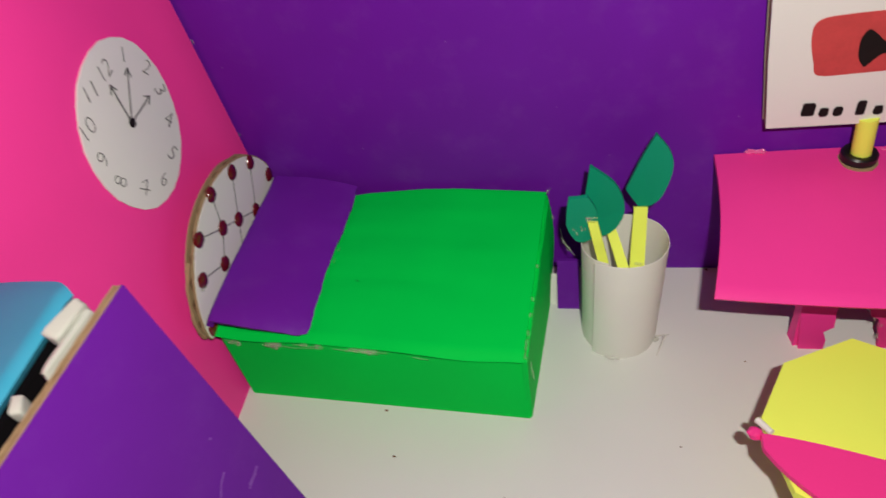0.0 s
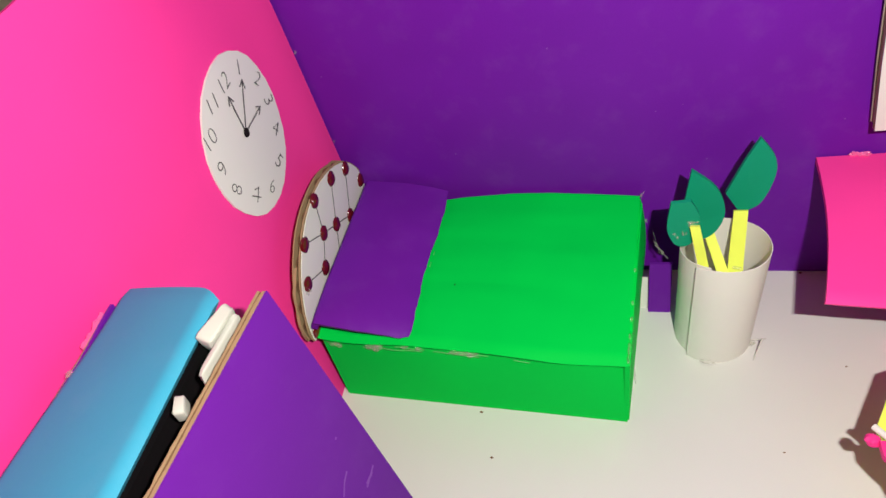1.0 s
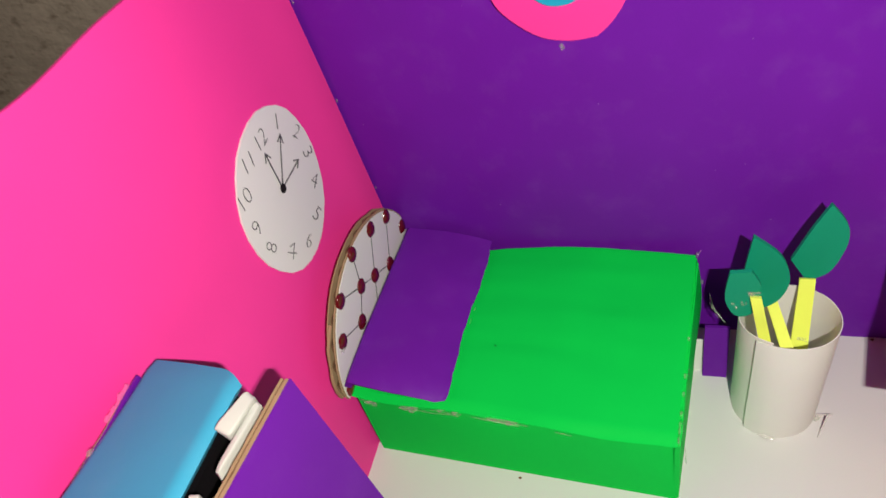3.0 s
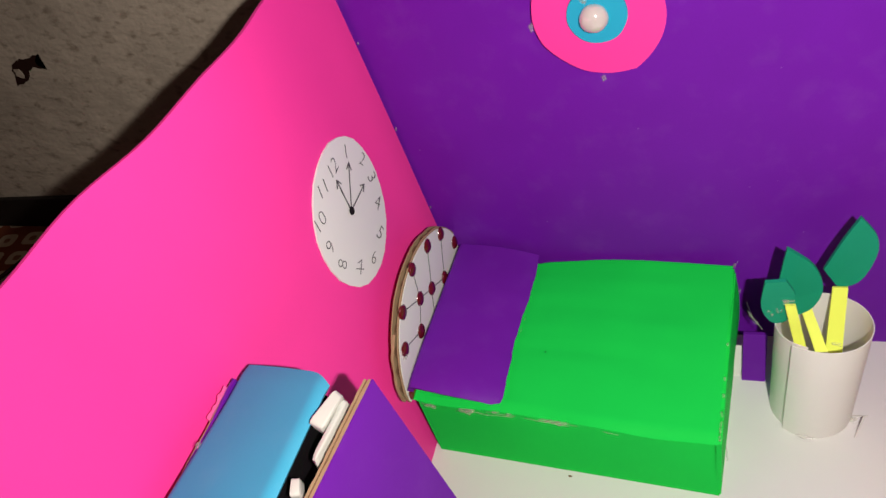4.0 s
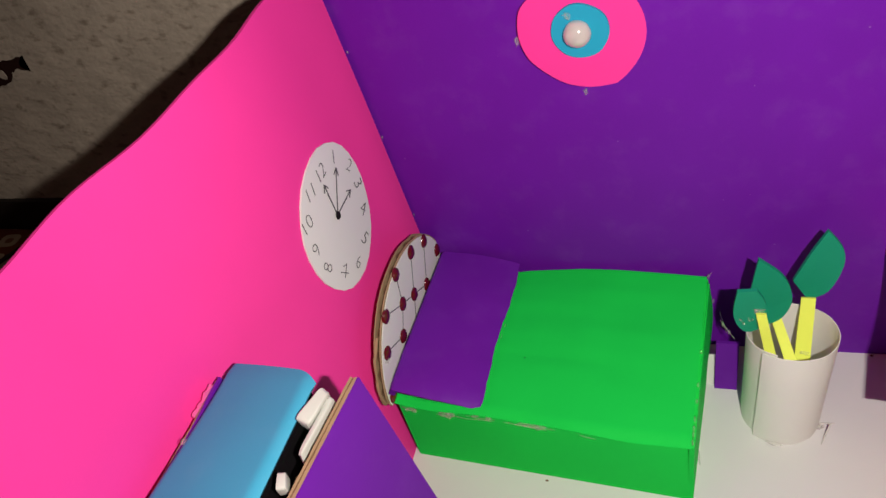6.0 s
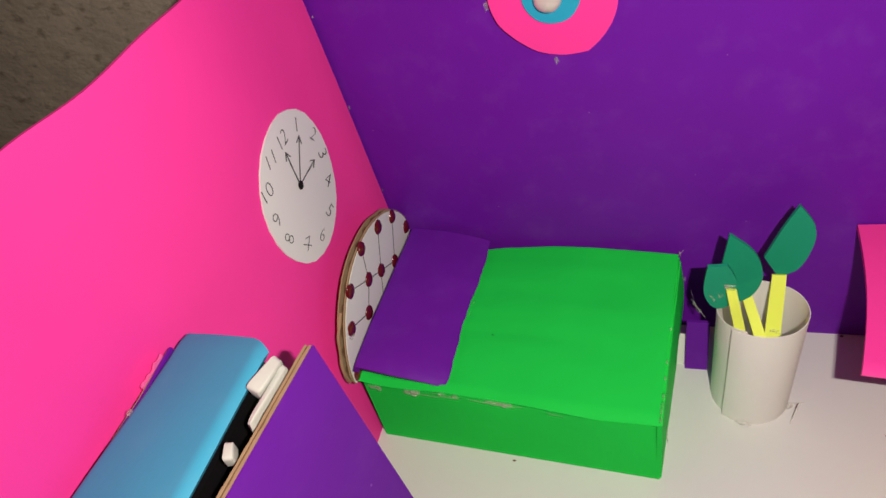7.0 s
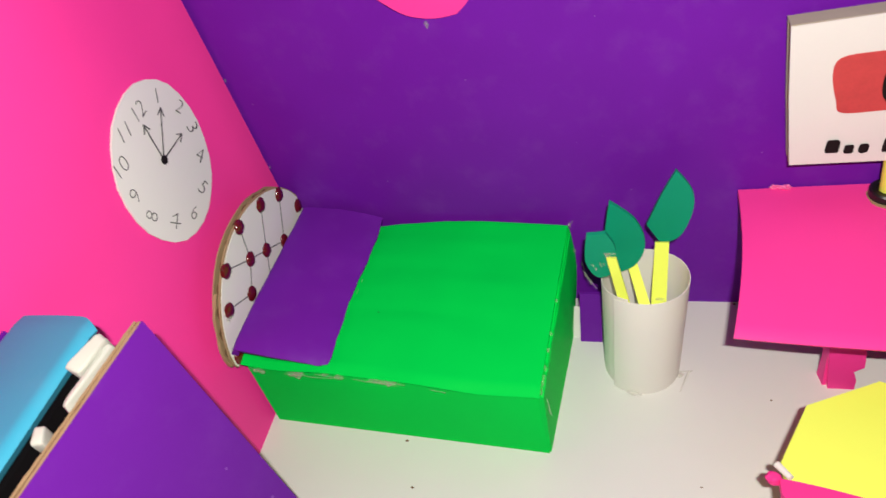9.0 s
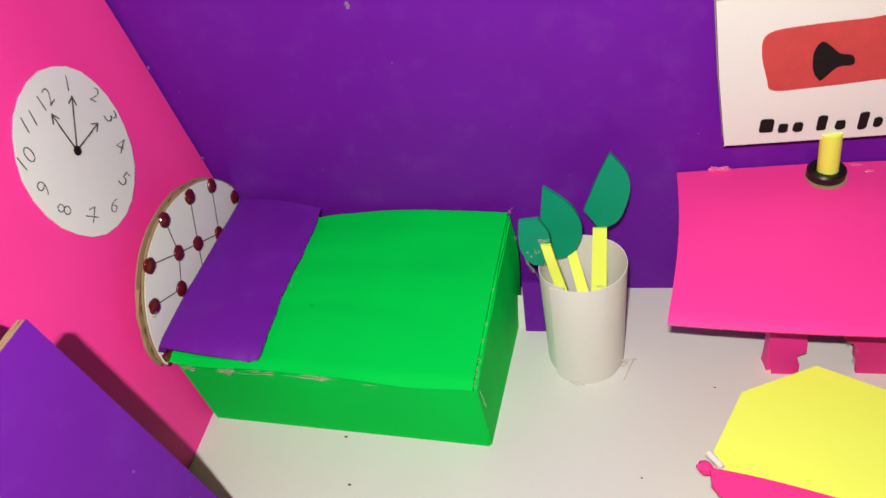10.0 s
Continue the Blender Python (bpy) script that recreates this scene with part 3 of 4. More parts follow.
glue(headboard, (HX + 0.0006, 0.2310, 0.0520), (0.0009, 0.0014, 0.0018), 62)


def pillow_top(u, v):
    """A thin wedge: thick along the headboard, thin on the bed."""
    head = Vector((-0.1045, 0.1452, 0.0606)).lerp(Vector((-0.1035, 0.2312, 0.0590)), v)
    foot = Vector((-0.0640, 0.1448, 0.0522)).lerp(Vector((-0.0603, 0.2280, 0.0552)), v)
    p = head.lerp(foot, u)
    p.x += u * (0.0006 * math.sin(v * 9 + 1) + 0.00018 * math.sin(v * 31) + 0.00008 * math.sin(v * 77))
    p.y -= 0.0012 * math.sin(math.pi * u) * (1 - v) ** 4
    p.y += 0.0014 * max(0.0, (u - 0.88) / 0.12) ** 2.2 * (1 - v) ** 5
    p.x -= 0.0007 * max(0.0, 1 - v / 0.05) ** 2 * u ** 6
    p.z -= 0.0042 * max(0.0, 1 - u / 0.065) ** 1.4
    p.z += 0.0012 * math.sin(math.pi * u) - 0.0012 * u ** 8 - 0.0018 * (1 - v) ** 22 + 0.0005 * math.sin(u * 34) * u ** 4 * (1 - v) ** 16 + 0.0005 * noise.noise(Vector((u * 3, v * 5, 2)))
    return p


pillow = part("pillow", sheet(pillow_top, 40, 80, 0.0028), PURPLE_PLAIN, smooth=True)
for k, (v0, v1) in enumerate(((0.46, 0.62), (0.50, 0.60))):
    a, b = pillow_top(1.0, v0), pillow_top(1.0, v1)
    thread(pillow, (a.x + 0.0004, a.y, a.z - 0.0022), (b.x + 0.0005, b.y, b.z - 0.0022), 0.00030, k + 130)
tagged(pillow, "flat purple foam pillow glued across the green bed", "pillow")

# ---- wall clock ----
CY, CZ, CR = 0.1773, 0.1268, 0.0288


def on_wall(a, b, d):
    """a towards the back wall, b up from the clock's middle, d off the wall."""
    return (west_x(CZ + b, CY + a) + 0.0009 + d, CY + a, CZ + b)


def paper_disc(outline, place, depth, rings=6):
    """A round of paper that follows a bent wall: rings of faces in front, flat edge, same behind."""
    ca, cb = (sum(p[i] for p in outline) / len(outline) for i in (0, 1))
    bm = bmesh.new()
    n = len(outline)
    sides = []
    for d in (0.0, depth):
        mid = bm.verts.new(place(ca, cb, d))
        loops = [[bm.verts.new(place(ca + (a - ca) * r / rings, cb + (b - cb) * r / rings, d)) for a, b in outline] for r in range(1, rings + 1)]
        for i in range(n):
            k = (i + 1) % n
            bm.faces.new((mid, loops[0][i], loops[0][k]))
            for lo, hi in zip(loops, loops[1:]):
                bm.faces.new((lo[i], hi[i], hi[k], lo[k]))
        sides.append(loops[-1])
    for i in range(n):
        k = (i + 1) % n
        bm.faces.new((sides[0][i], sides[1][i], sides[1][k], sides[0][k]))
    return bm


clock = thing("wall_clock", (west_x(CZ), CY, CZ), "white paper cut-out wall clock with pencilled numbers on pink wall", "clock")
dial = part("dial", paper_disc([(a * 0.940 + 0.12 * b + 0.0012 * (max(0.0, -a) / 0.023) ** 2, b * 1.050 - 0.0006) for a, b in hand_cut(0.0043, -0.0010, CR, 21, 0.012, 26)], lambda a, b, d: on_wall(a, b, d - 0.0007), 0.0007), WHITE, clock, "hand-cut round white paper dial")


def number(text, a, b, turn, size):
    curve = bpy.data.curves.new("number", "FONT")
    curve.body, curve.size, curve.align_x, curve.align_y = text, size, "CENTER", "CENTER"
    curve.shear, curve.offset, curve.extrude, curve.resolution_u = 0.15, -0.00023, 0.00006, 4
    temp = new("number", curve)
    me = bpy.data.meshes.new_from_object(temp.evaluated_get(bpy.context.evaluated_depsgraph_get()))
    bpy.data.objects.remove(temp)
    ob = new("number", me)
    me.materials.append(PENCIL)
    at = on_wall(a, b, 0.00030)
    yaw = -math.atan((on_wall(a + 0.003, b, 0)[0] - on_wall(a - 0.003, b, 0)[0]) / 0.006)
    lean = math.atan(0.072)
    ob.matrix_world = Matrix.Translation(at) @ Matrix.Rotation(yaw, 4, "Z") @ Matrix.Rotation(-lean, 4, "Y") @ Matrix(((0, 0, 1, 0), (1, 0, 0, 0), (0, 1, 0, 0), (0, 0, 0, 1))) @ Matrix.Rotation(radians(turn), 4, "Z")
    m = ob.matrix_world.copy()
    ob.parent = dial
    ob.matrix_world = m
    return ob


NUMBERS = {1: (0.017, 0.0190, -26), 2: (0.0252, 0.0092, -62), 3: (0.0258, -0.0006, -96), 4: (0.0212, -0.0114, -58), 5: (0.0130, -0.0212, -80), 6: (0.0012, -0.0248, -48), 7: (-0.0088, -0.0208, -20), 8: (-0.016, -0.0114, 40), 9: (-0.0172, -0.0008, 18), 10: (-0.0156, 0.0106, 8), 11: (-0.006, 0.0188, -2), 12: (0.0046, 0.0203, 4)}
for n, (a, b, turn) in NUMBERS.items():
    number(str(n), a, b, turn, 0.0098 if 3 <= n <= 5 else 0.0084)
HUB = Vector((0.0030, 0.0003))
part("crossbar", strokes([((-0.0108, -0.0188), (-0.0074, -0.0226))], lambda a, b, d: on_wall(a, b, 0.00025 + d), 0.0004, 0.00012), PENCIL, dial)


def clock_arrow(tip):
    """A pencilled arrow from the hub to its tip, drawn twice over, not quite on the same line."""
    tip = Vector(tip)
    way = (HUB - tip).normalized() * 0.0032
    lines = [(HUB[:], tip[:]), ((HUB + Vector((0.0003, 0.0002)))[:], (HUB.lerp(tip, 0.7) - Vector((0.0002, 0.0001)))[:])]
    lines += [(tip[:], (tip + Matrix.Rotation(radians(q), 2) @ way)[:]) for q in (-34, 30)]
    return part("clock_pointer", strokes(lines, lambda a, b, d: on_wall(a, b, 0.00025 + d), 0.00042, 0.0002), PENCIL, dial, "pencilled arrow pointer")


for tip in ((0.0036, 0.0156), (0.0158, 0.0148), (0.0186, 0.0011)):
    clock_arrow(tip)
part("hub", slab(cut_round(HUB.x, HUB.y, 0.0017, 12, 0.08, 3), lambda a, b, d: on_wall(a, b, 0.00045 + d), 0.0003), INK, dial, "black inked centre dot")

# ---- round wall ornament ----
ornament = thing("wall_ornament", (-0.021, 0.2275, 0.175), "pink and blue foam disc ornament with a pearl, on purple wall", "ornament")


ORNAMENT_CUT = [(0, 190), (70, 183), (130, 150), (170, 105), (200, 45), (208, -20), (190, -85), (150, -142), (108, -178), (30, -187), (-60, -170), (-130, -125), (-180, -75), (-204, -10), (-203, 50), (-185, 100), (-130, 142), (-60, 175)]
part("outer_disc", slab(rounded_cut([(-0.0204 + 0.000111 * p, 0.1740 + 0.000119 * q) for p, q in ORNAMENT_CUT], {8, 11}, 4), lambda a, b, d: (a, 0.2279 - d, b), 0.0012), PINK, ornament, "pink foam disc")
part("inner_disc", slab(hand_cut(-0.0203, 0.1753, 0.0104, 14, 0.030, 40), lambda a, b, d: (a, 0.2266 - d, b), 0.0012), BLUE, ornament, "blue foam disc")
part("pearl", lump((-0.0212, 0.2243, 0.1750), (0.0051, 0.0040, 0.0051), 2, 0.03, 4), PEARL, ornament, "glossy cream half pearl", smooth=True)
glue(ornament, (-0.0242, 0.2252, 0.1818), (0.0012, 0.0005, 0.0011), 71)
thread(ornament, (-0.0252, 0.2250, 0.1834), (-0.0236, 0.2246, 0.1804), 0.00025, 74)
glue(ornament, (-0.0447, 0.2290, 0.1720), (0.0007, 0.0005, 0.0014), 72)
glue(ornament, (-0.0205, 0.2276, 0.1492), (0.0007, 0.0004, 0.0010), 73)

# ---- paper pot with foam leaves ----
POT, POT_R, POT_H = Vector((0.0577, 0.1905, 0)), 0.0166, 0.0545
pot = thing("plant_pot", POT, "rolled white paper cup used as a plant pot", "pot")


def pot_wall(u, v):
    a = math.pi * (1.27 + 2.10 * u)
    r = POT_R * (0.965 + 0.030 * v) + 0.0016 * (1 - u) ** 3 - 0.0002
    h = POT_H + 0.0012 * math.cos(a) + 0.0028 * max(0.0, -math.sin(a)) + 0.0004 * math.sin(3 * a + 1) + 0.0003 * noise.noise(Vector((u * 14, 3, 0)))
    wob = 1 + 0.025 * math.cos(2 * a + 0.6) * v
    return (POT.x + r * wob * math.cos(a), POT.y + 0.0012 * v + r * wob * math.sin(a), h * v)


part("paper_wall", sheet(pot_wall, 72, 6, 0.0003), CREAM, pot, "rolled sheet of white paper with an overlap seam", smooth=True)
for k, (dx, dy, sx) in enumerate(((-0.003, -0.0168, 0.0030), (0.0155, -0.0065, 0.0022))):
    glue(pot, (POT.x + dx, POT.y + dy, 0.0009), (sx * 0.8, 0.0012, 0.0006), 80 + k, material=GLUE_PALE if k == 0 else None)
part("glue_string", rod((POT.x + 0.0196, POT.y - 0.0070, 0.0050), (POT.x + 0.0156, POT.y - 0.0150, 0.0004), 0.0004, 0.00022, 8), GLUE_PALE, pot)
part("glue_string", rod((POT.x + 0.0150, POT.y - 0.0068, 0.0036), (POT.x + 0.0212, POT.y - 0.0066, 0.0046), 0.00035, 0.0002, 8), GLUE_PALE, pot)


def foam_plant(label, foot, top, width, outline, leaf_y, leaf_lean):
    """A stem strip that leans back from foot to top, with a leaf glued to it."""
    f, t = Vector(foot), Vector(top)
    plant = thing("foam_plant", f, label, "plant")

    def stem(u, v):
        p = f.lerp(t, v)
        p.x += width * (u - 0.5) * (1 - 0.12 * v)
        p.y += 0.0004 * math.sin(v * 5)
        return p
    part("stem", sheet(stem, 2, 12, 0.0014), YELLOW, plant, "neon yellow foam strip stem")
    mid = sum(a for a, b in outline) / len(outline)
    low = min(b for a, b in outline)
    part("leaf", slab(outline, lambda a, b, d: (a, leaf_y + leaf_lean * (b - low) - d + 7.0 * (a - mid) ** 2, b), 0.0016), LEAF, plant, "dark green foam leaf")
    return plant


plant_a = foam_plant("tall green foam leaf on a yellow stem in the cup", (0.0638, 0.1920, 0.0330), (0.0646, 0.2055, 0.0605), 0.0061,
                     rounded_cut([(0.0686, 0.0917), (0.0747, 0.0831), (0.0757, 0.0741), (0.0717, 0.0622), (0.0645, 0.0580), (0.0586, 0.0667), (0.0639, 0.0815)], {0, 4, 5}), 0.2085, 0.13)
plant_b = foam_plant("broad green foam leaf on a yellow stem in the cup", (0.0594, 0.1830, 0.0400), (0.0524, 0.2062, 0.0518), 0.0046,
                     rounded_cut([(0.0442, 0.0832), (0.0538, 0.0750), (0.0580, 0.0631), (0.0543, 0.0527), (0.0457, 0.0496), (0.0420, 0.0605)], {0}), 0.2010, 0.12)
plant_c = foam_plant("small glue-marked green foam leaf on a yellow stem", (0.0522, 0.1812, 0.0390), (0.0452, 0.1878, 0.0690), 0.0042,
                     rounded_cut([(0.0361, 0.0795), (0.0430, 0.0806), (0.0467, 0.0724), (0.0457, 0.0604), (0.0397, 0.0576), (0.0353, 0.0660)], {0, 1}), 0.1900, 0.03)
rnd = random.Random(12)
for k in range(13):
    x, z = (0.0400 + rnd.gauss(0, 0.0014), 0.0640 + rnd.gauss(0, 0.0013)) if k < 5 else (0.0440 + rnd.gauss(0, 0.0010), 0.0690 + rnd.gauss(0, 0.0018))
    x = min(max(x, 0.0380), 0.0460)
    wide = 0.6 if k < 5 else 1.0
    glue(plant_c, (x, 0.1882 + 0.03 * (z - 0.0580), z), (wide * rnd.uniform(0.0004, 0.0011), 0.0003, rnd.uniform(0.0003, 0.0008)), 90 + k)
for k, (x, y, z) in enumerate(((0.0512, 0.1822, 0.0445), (0.0590, 0.1850, 0.0440), (0.0645, 0.1945, 0.0385))):
    glue((plant_c, plant_b, plant_a)[k], (x, y, z), (0.0016, 0.0005, 0.0005), 105 + k)
    thread((plant_c, plant_b, plant_a)[k], (x - 0.002, y - 0.001, z + 0.001), (x + 0.003, y - 0.001, z - 0.001), 0.0002, 60 + k)

# ---- purple strip standing by the bed ----
strip = part("foam_strip", sheet(lambda u, v: (0.0308 + 0.0098 * u, 0.2010 + 0.006 * v, 0.0265 * v), 3, 8, 0.0018), PURPLE_PLAIN)
tagged(strip, "small purple foam strip standing beside the bed", "strip")
scrap = part("paper_scrap", sheet(lambda u, v: (0.0272 + 0.0034 * u, 0.2035 + 0.005 * v, 0.016 * v), 2, 6, 0.0005), CREAM)
tagged(scrap, "folded white paper scrap beside the bed", "paper")

# ---- table ----
table = thing("table", (0.16, 0.19, 0), "pink foam table with curved top and folded legs", "table")


def table_top(u, v):
    x = 0.0866 + 0.146 * u + 0.0075 * v * (1 - u) + 0.0020 * math.sin(math.pi * v) * (1 - u)
    y = 0.1560 + 0.0705 * v - 0.0022 * math.sin(math.pi * min(1, u)) * (1 - v) + 0.0026 * (1 - u) ** 4 * (1 - v)
    z = 0.0608 + 0.0085 * v + 0.0016 * math.sin(math.pi * v) - 0.0012 * max(0.0, 1 - v / 0.04) + 0.0012 * math.sin(math.pi * u) + 0.0010 * v * min(1.0, u * 3)
    return (x, y, z)


part("tabletop", sheet(table_top, 30, 26, 0.0025), PINK, table, "bright pink curved foam top", smooth=True)
LEG_A = [(0.1268, 0.0605), (0.1272, 0.0250), (0.1300, 0.0080), (0.1312, 0.0), (0.1410, 0.0), (0.1406, 0.0062), (0.1385, 0.0118), (0.1396, 0.0130), (0.1417, 0.0149), (0.1411, 0.0200), (0.1402, 0.0246), (0.1402, 0.0610)]
LEG_B = [(0.1505, 0.0612), (0.1515, 0.0261), (0.1535, 0.0235), (0.1542, 0.0207), (0.1572, 0.0190), (0.1585, 0.0166), (0.1590, 0.0120), (0.1611, 0.0057), (0.1620, 0.0), (0.1850, 0.0), (0.1840, 0.0612)]
# the second leg's shade is put into its deeper pink
for outline, y, back, material in ((LEG_A, 0.1815, 0.0060, PINK), (LEG_B, 0.1830, 0.0060, PINK_DEEP)):
    leg = part("leg", slab(outline, lambda a, b, d, y=y: (a, y + d, b), 0.0018), material, table, "folded pink foam leg with torn edge")
    low, high = (outline[3], outline[0]) if outline is LEG_A else (outline[-2], outline[-1])
    part("fold", sheet(lambda u, v, low=low, high=high, y=y, back=back: (low[0] + (high[0] - low[0]) * v + (-0.0010 + 0.0008 * math.sin(v * 7)) * u - 0.0002, y + 0.0018 + back * u, 0.0606 * v), 6, 10, 0.0016), material, leg)
for k, (x, y) in enumerate(((0.1075, 0.2262), (0.1112, 0.2258), (0.1560, 0.2250), (0.1600, 0.2215))):
    glue(table, (x, y, 0.0708), (0.0019, 0.0007, 0.0009), 110 + k, material=PINK_PALE)
for k, (x, z) in enumerate(((0.1525, 0.0250), (0.1560, 0.0195), (0.1592, 0.0150), (0.1600, 0.0080))):
    glue(table, (x, 0.1835, z), (0.0007, 0.0008, 0.0014), 120 + k)

# ---- screen on its stand ----
screen = thing("toy_screen", (0.1445, 0.2195, 0.0695), "cardboard toy screen with red drawing on a yellow stick stand", "television")
TVY = 0.2180
Q = (Vector((0.1086, 0.0880)), Vector((0.1712, 0.0902)), Vector((0.1620, 0.1486)), Vector((0.1006, 0.1434)))


def on_screen(a, b, d):
    """a across and b up the screen, both 0 to 1; d towards the viewer."""
    p = Q[0].lerp(Q[1], a).lerp(Q[3].lerp(Q[2], a), b)
    return (p.x, TVY - d, p.y)


unit = [(0, 0), (1, 0), (1, 0.5), (1.003, 1), (0.5, 1.004), (0, 1), (-0.006, 0.5), (-0.004, 0.35)]
board = part("board", slab(unit, lambda a, b, d: on_screen(a, b, -0.0068 + d), 0.0010), GREY_CARD, screen, "corrugated cardboard backing")
part("flute", slab([(0.006, 0.006), (0.994, 0.006), (0.994, 0.994), (0.006, 0.994)], lambda a, b, d: on_screen(a, b, -0.0058 + d), 0.0030), CARD, board)
part("front_liner", slab(unit, lambda a, b, d: on_screen(a, b, -0.0028 + d), 0.0025), CARD, board)
part("top_edge", slab([(0.0, 0.996), (1.0, 0.996), (1.0, 1.006), (0.0, 1.006)], lambda a, b, d: on_screen(a, b, -0.0070 + d), 0.0066), GREY_CARD, board, "grey-brown card top edge")
face = part("paper_face", slab(unit, lambda a, b, d: on_screen(a, b, -0.0003 + d), 0.0004), WHITE, screen, "white paper face")


def rounded(a0, a1, b0, b1, r, wob, seed):
    rr = random.Random(seed)
    pts = []
    for (ca, cb, s) in ((a1 - r, b1 - r, 0), (a0 + r, b1 - r, 90), (a0 + r, b0 + r, 180), (a1 - r, b0 + r, 270)):
        for i in range(5):
            q = radians(s + 22.5 * i)
            pts.append((ca + r * math.cos(q) + rr.uniform(-wob, wob), cb + r * math.sin(q) + rr.uniform(-wob, wob)))
    return pts


def on_face(x, z, d):
    return (x, TVY - d, z)


RED_CUT = [(0.1172, 0.1314), (0.1160, 0.1250), (0.1188, 0.1153), (0.1213, 0.1105), (0.1323, 0.1107), (0.1502, 0.1122), (0.1580, 0.1140), (0.1565, 0.1260), (0.1535, 0.1345), (0.1447, 0.1340), (0.1278, 0.1332)]
part("red_panel", slab(rounded_cut(RED_CUT, set(), 4), lambda a, b, d: on_face(a, b, 0.0003 + d), 0.0003), RED, face, "red marker rectangle")
BLOT = [(0.1330, 0.1274), (0.1313, 0.1239), (0.1321, 0.1176), (0.1341, 0.1143), (0.1354, 0.1138), (0.1391, 0.1182), (0.1432, 0.1186), (0.1436, 0.1204), (0.1424, 0.1221), (0.1389, 0.1229), (0.1359, 0.1256)]
part("black_mark", slab(rounded_cut(BLOT, set(), 3), lambda a, b, d: on_face(a, b, 0.0008 + d), 0.0003), INK, face, "black marker blot")
for k, (x0, x1, z0, z1) in enumerate(((0.1192, 0.1236, 0.0934, 0.0990), (0.1253, 0.1284, 0.0931, 0.0968), (0.1300, 0.1330, 0.0932, 0.0971), (0.1373, 0.1404, 0.0933, 0.0994), (0.1431, 0.1462, 0.0934, 0.0971), (0.1500, 0.1528, 0.0930, 0.1000), (0.1546, 0.1572, 0.0938, 0.0976))):
    part("ink_bar", slab(rounded(x0, x1, z0, z1, 0.0010, 0.00012, k), lambda a, b, d: on_face(a, b, 0.0004 + d), 0.0003), INK, face)
part("stick", rod((0.1458, 0.2195, 0.0700), (0.1432, 0.2192, 0.0912), 0.0036, 0.0036, 20), YELLOW, screen, "neon yellow rolled stick", smooth=True)
ring = bmesh.new()
N = 28
loops = []
for r, z in ((0.0066, 0.0), (0.0066, 0.0026), (0.0060, 0.0034), (0.0042, 0.0034), (0.0036, 0.0024), (0.0036, 0.0)):
    loops.append([ring.verts.new((0.1452 + r * math.cos(2 * math.pi * i / N), 0.2200 + 0.95 * r * math.sin(2 * math.pi * i / N), 0.0712 + z)) for i in range(N)])
for a, b in zip(loops, loops[1:] + loops[:1]):
    for i in range(N):
        ring.faces.new((a[i], a[(i + 1) % N], b[(i + 1) % N], b[i]))
part("ring", ring, RUBBER, screen, "black ring foot", smooth=True)
part("washer", slab(cut_round(0.1452, 0.2195, 0.0070, 22, 0.02, 5), lambda a, b, d: (a, b, 0.0692 + d), 0.0020), CARD, screen, "brown card washer")

# ---- stool ----
stool = thing("stool", (0.132, 0.120, 0), "octagonal neon yellow stool half covered with pink foam", "stool")
SC, SR, SZ = Vector((0.1345, 0.1205)), 0.0370, 0.0400
octagon = [(SC.x + SR * k * math.cos(radians(q)), SC.y + SR * k * math.sin(radians(q))) for q, k in ((88, 1.0), (133, 0.94), (175, 0.95), (217, 1.0), (262, 1.0), (308, 1.0), (352, 1.0), (42, 1.0))]
part("seat", slab(octagon, lambda a, b, d: (a, b, SZ - d), 0.0035), YELLOW, stool, "neon yellow octagonal foam seat")


def half_cover(u, v):
    """The pink flap over the near half of the seat."""
    x = 0.0975 + 0.0740 * u
    far = 0.1160 - 0.0008 * u - 0.0055 * min(1.0, u * 2.2) ** 1.4 - 0.003 * u
    near = 0.1150 - 0.030 * math.sin(math.pi * min(1.0, 0.02 + 0.94 * u)) ** 0.7
    near = min(near, far - 0.0005)
    y = near + (far - near) * v
    lift = 0.0024 + 0.0012 * math.sin(math.pi * u) * v + 0.0010 * (1 - u) ** 3
    return (x, y, SZ + lift)


part("half_cover", sheet(half_cover, 24, 12, 0.0022), PINK_DEEP, stool, "pink foam flap over half the seat", smooth=True)
part("pedestal", rod((SC.x + 0.004, SC.y - 0.004, 0), (SC.x + 0.004, SC.y - 0.004, SZ - 0.0035), 0.012, 0.011, 24), PINK_DEEP, stool, "pink foam pedestal")
part("glue_roll", rod((0.0979, 0.1222, SZ + 0.0010), (0.1012, 0.1170, SZ + 0.0022), 0.0012, 0.0010, 12), CREAM, stool, "pale hardened glue", smooth=True)
part("cover_nub", lump((0.0962, 0.1170, SZ + 0.0014), (0.0024, 0.0022, 0.0018), 7, 0.3, 3), PINK_DEEP, stool, "pink foam corner nub", smooth=True)

# ---- cabinet by the pink wall ----
cabinet = thing("cabinet", (-0.095, 0.04, 0), "purple foam-covered cardboard cabinet with blue lid by the pink wall", "cabinet")


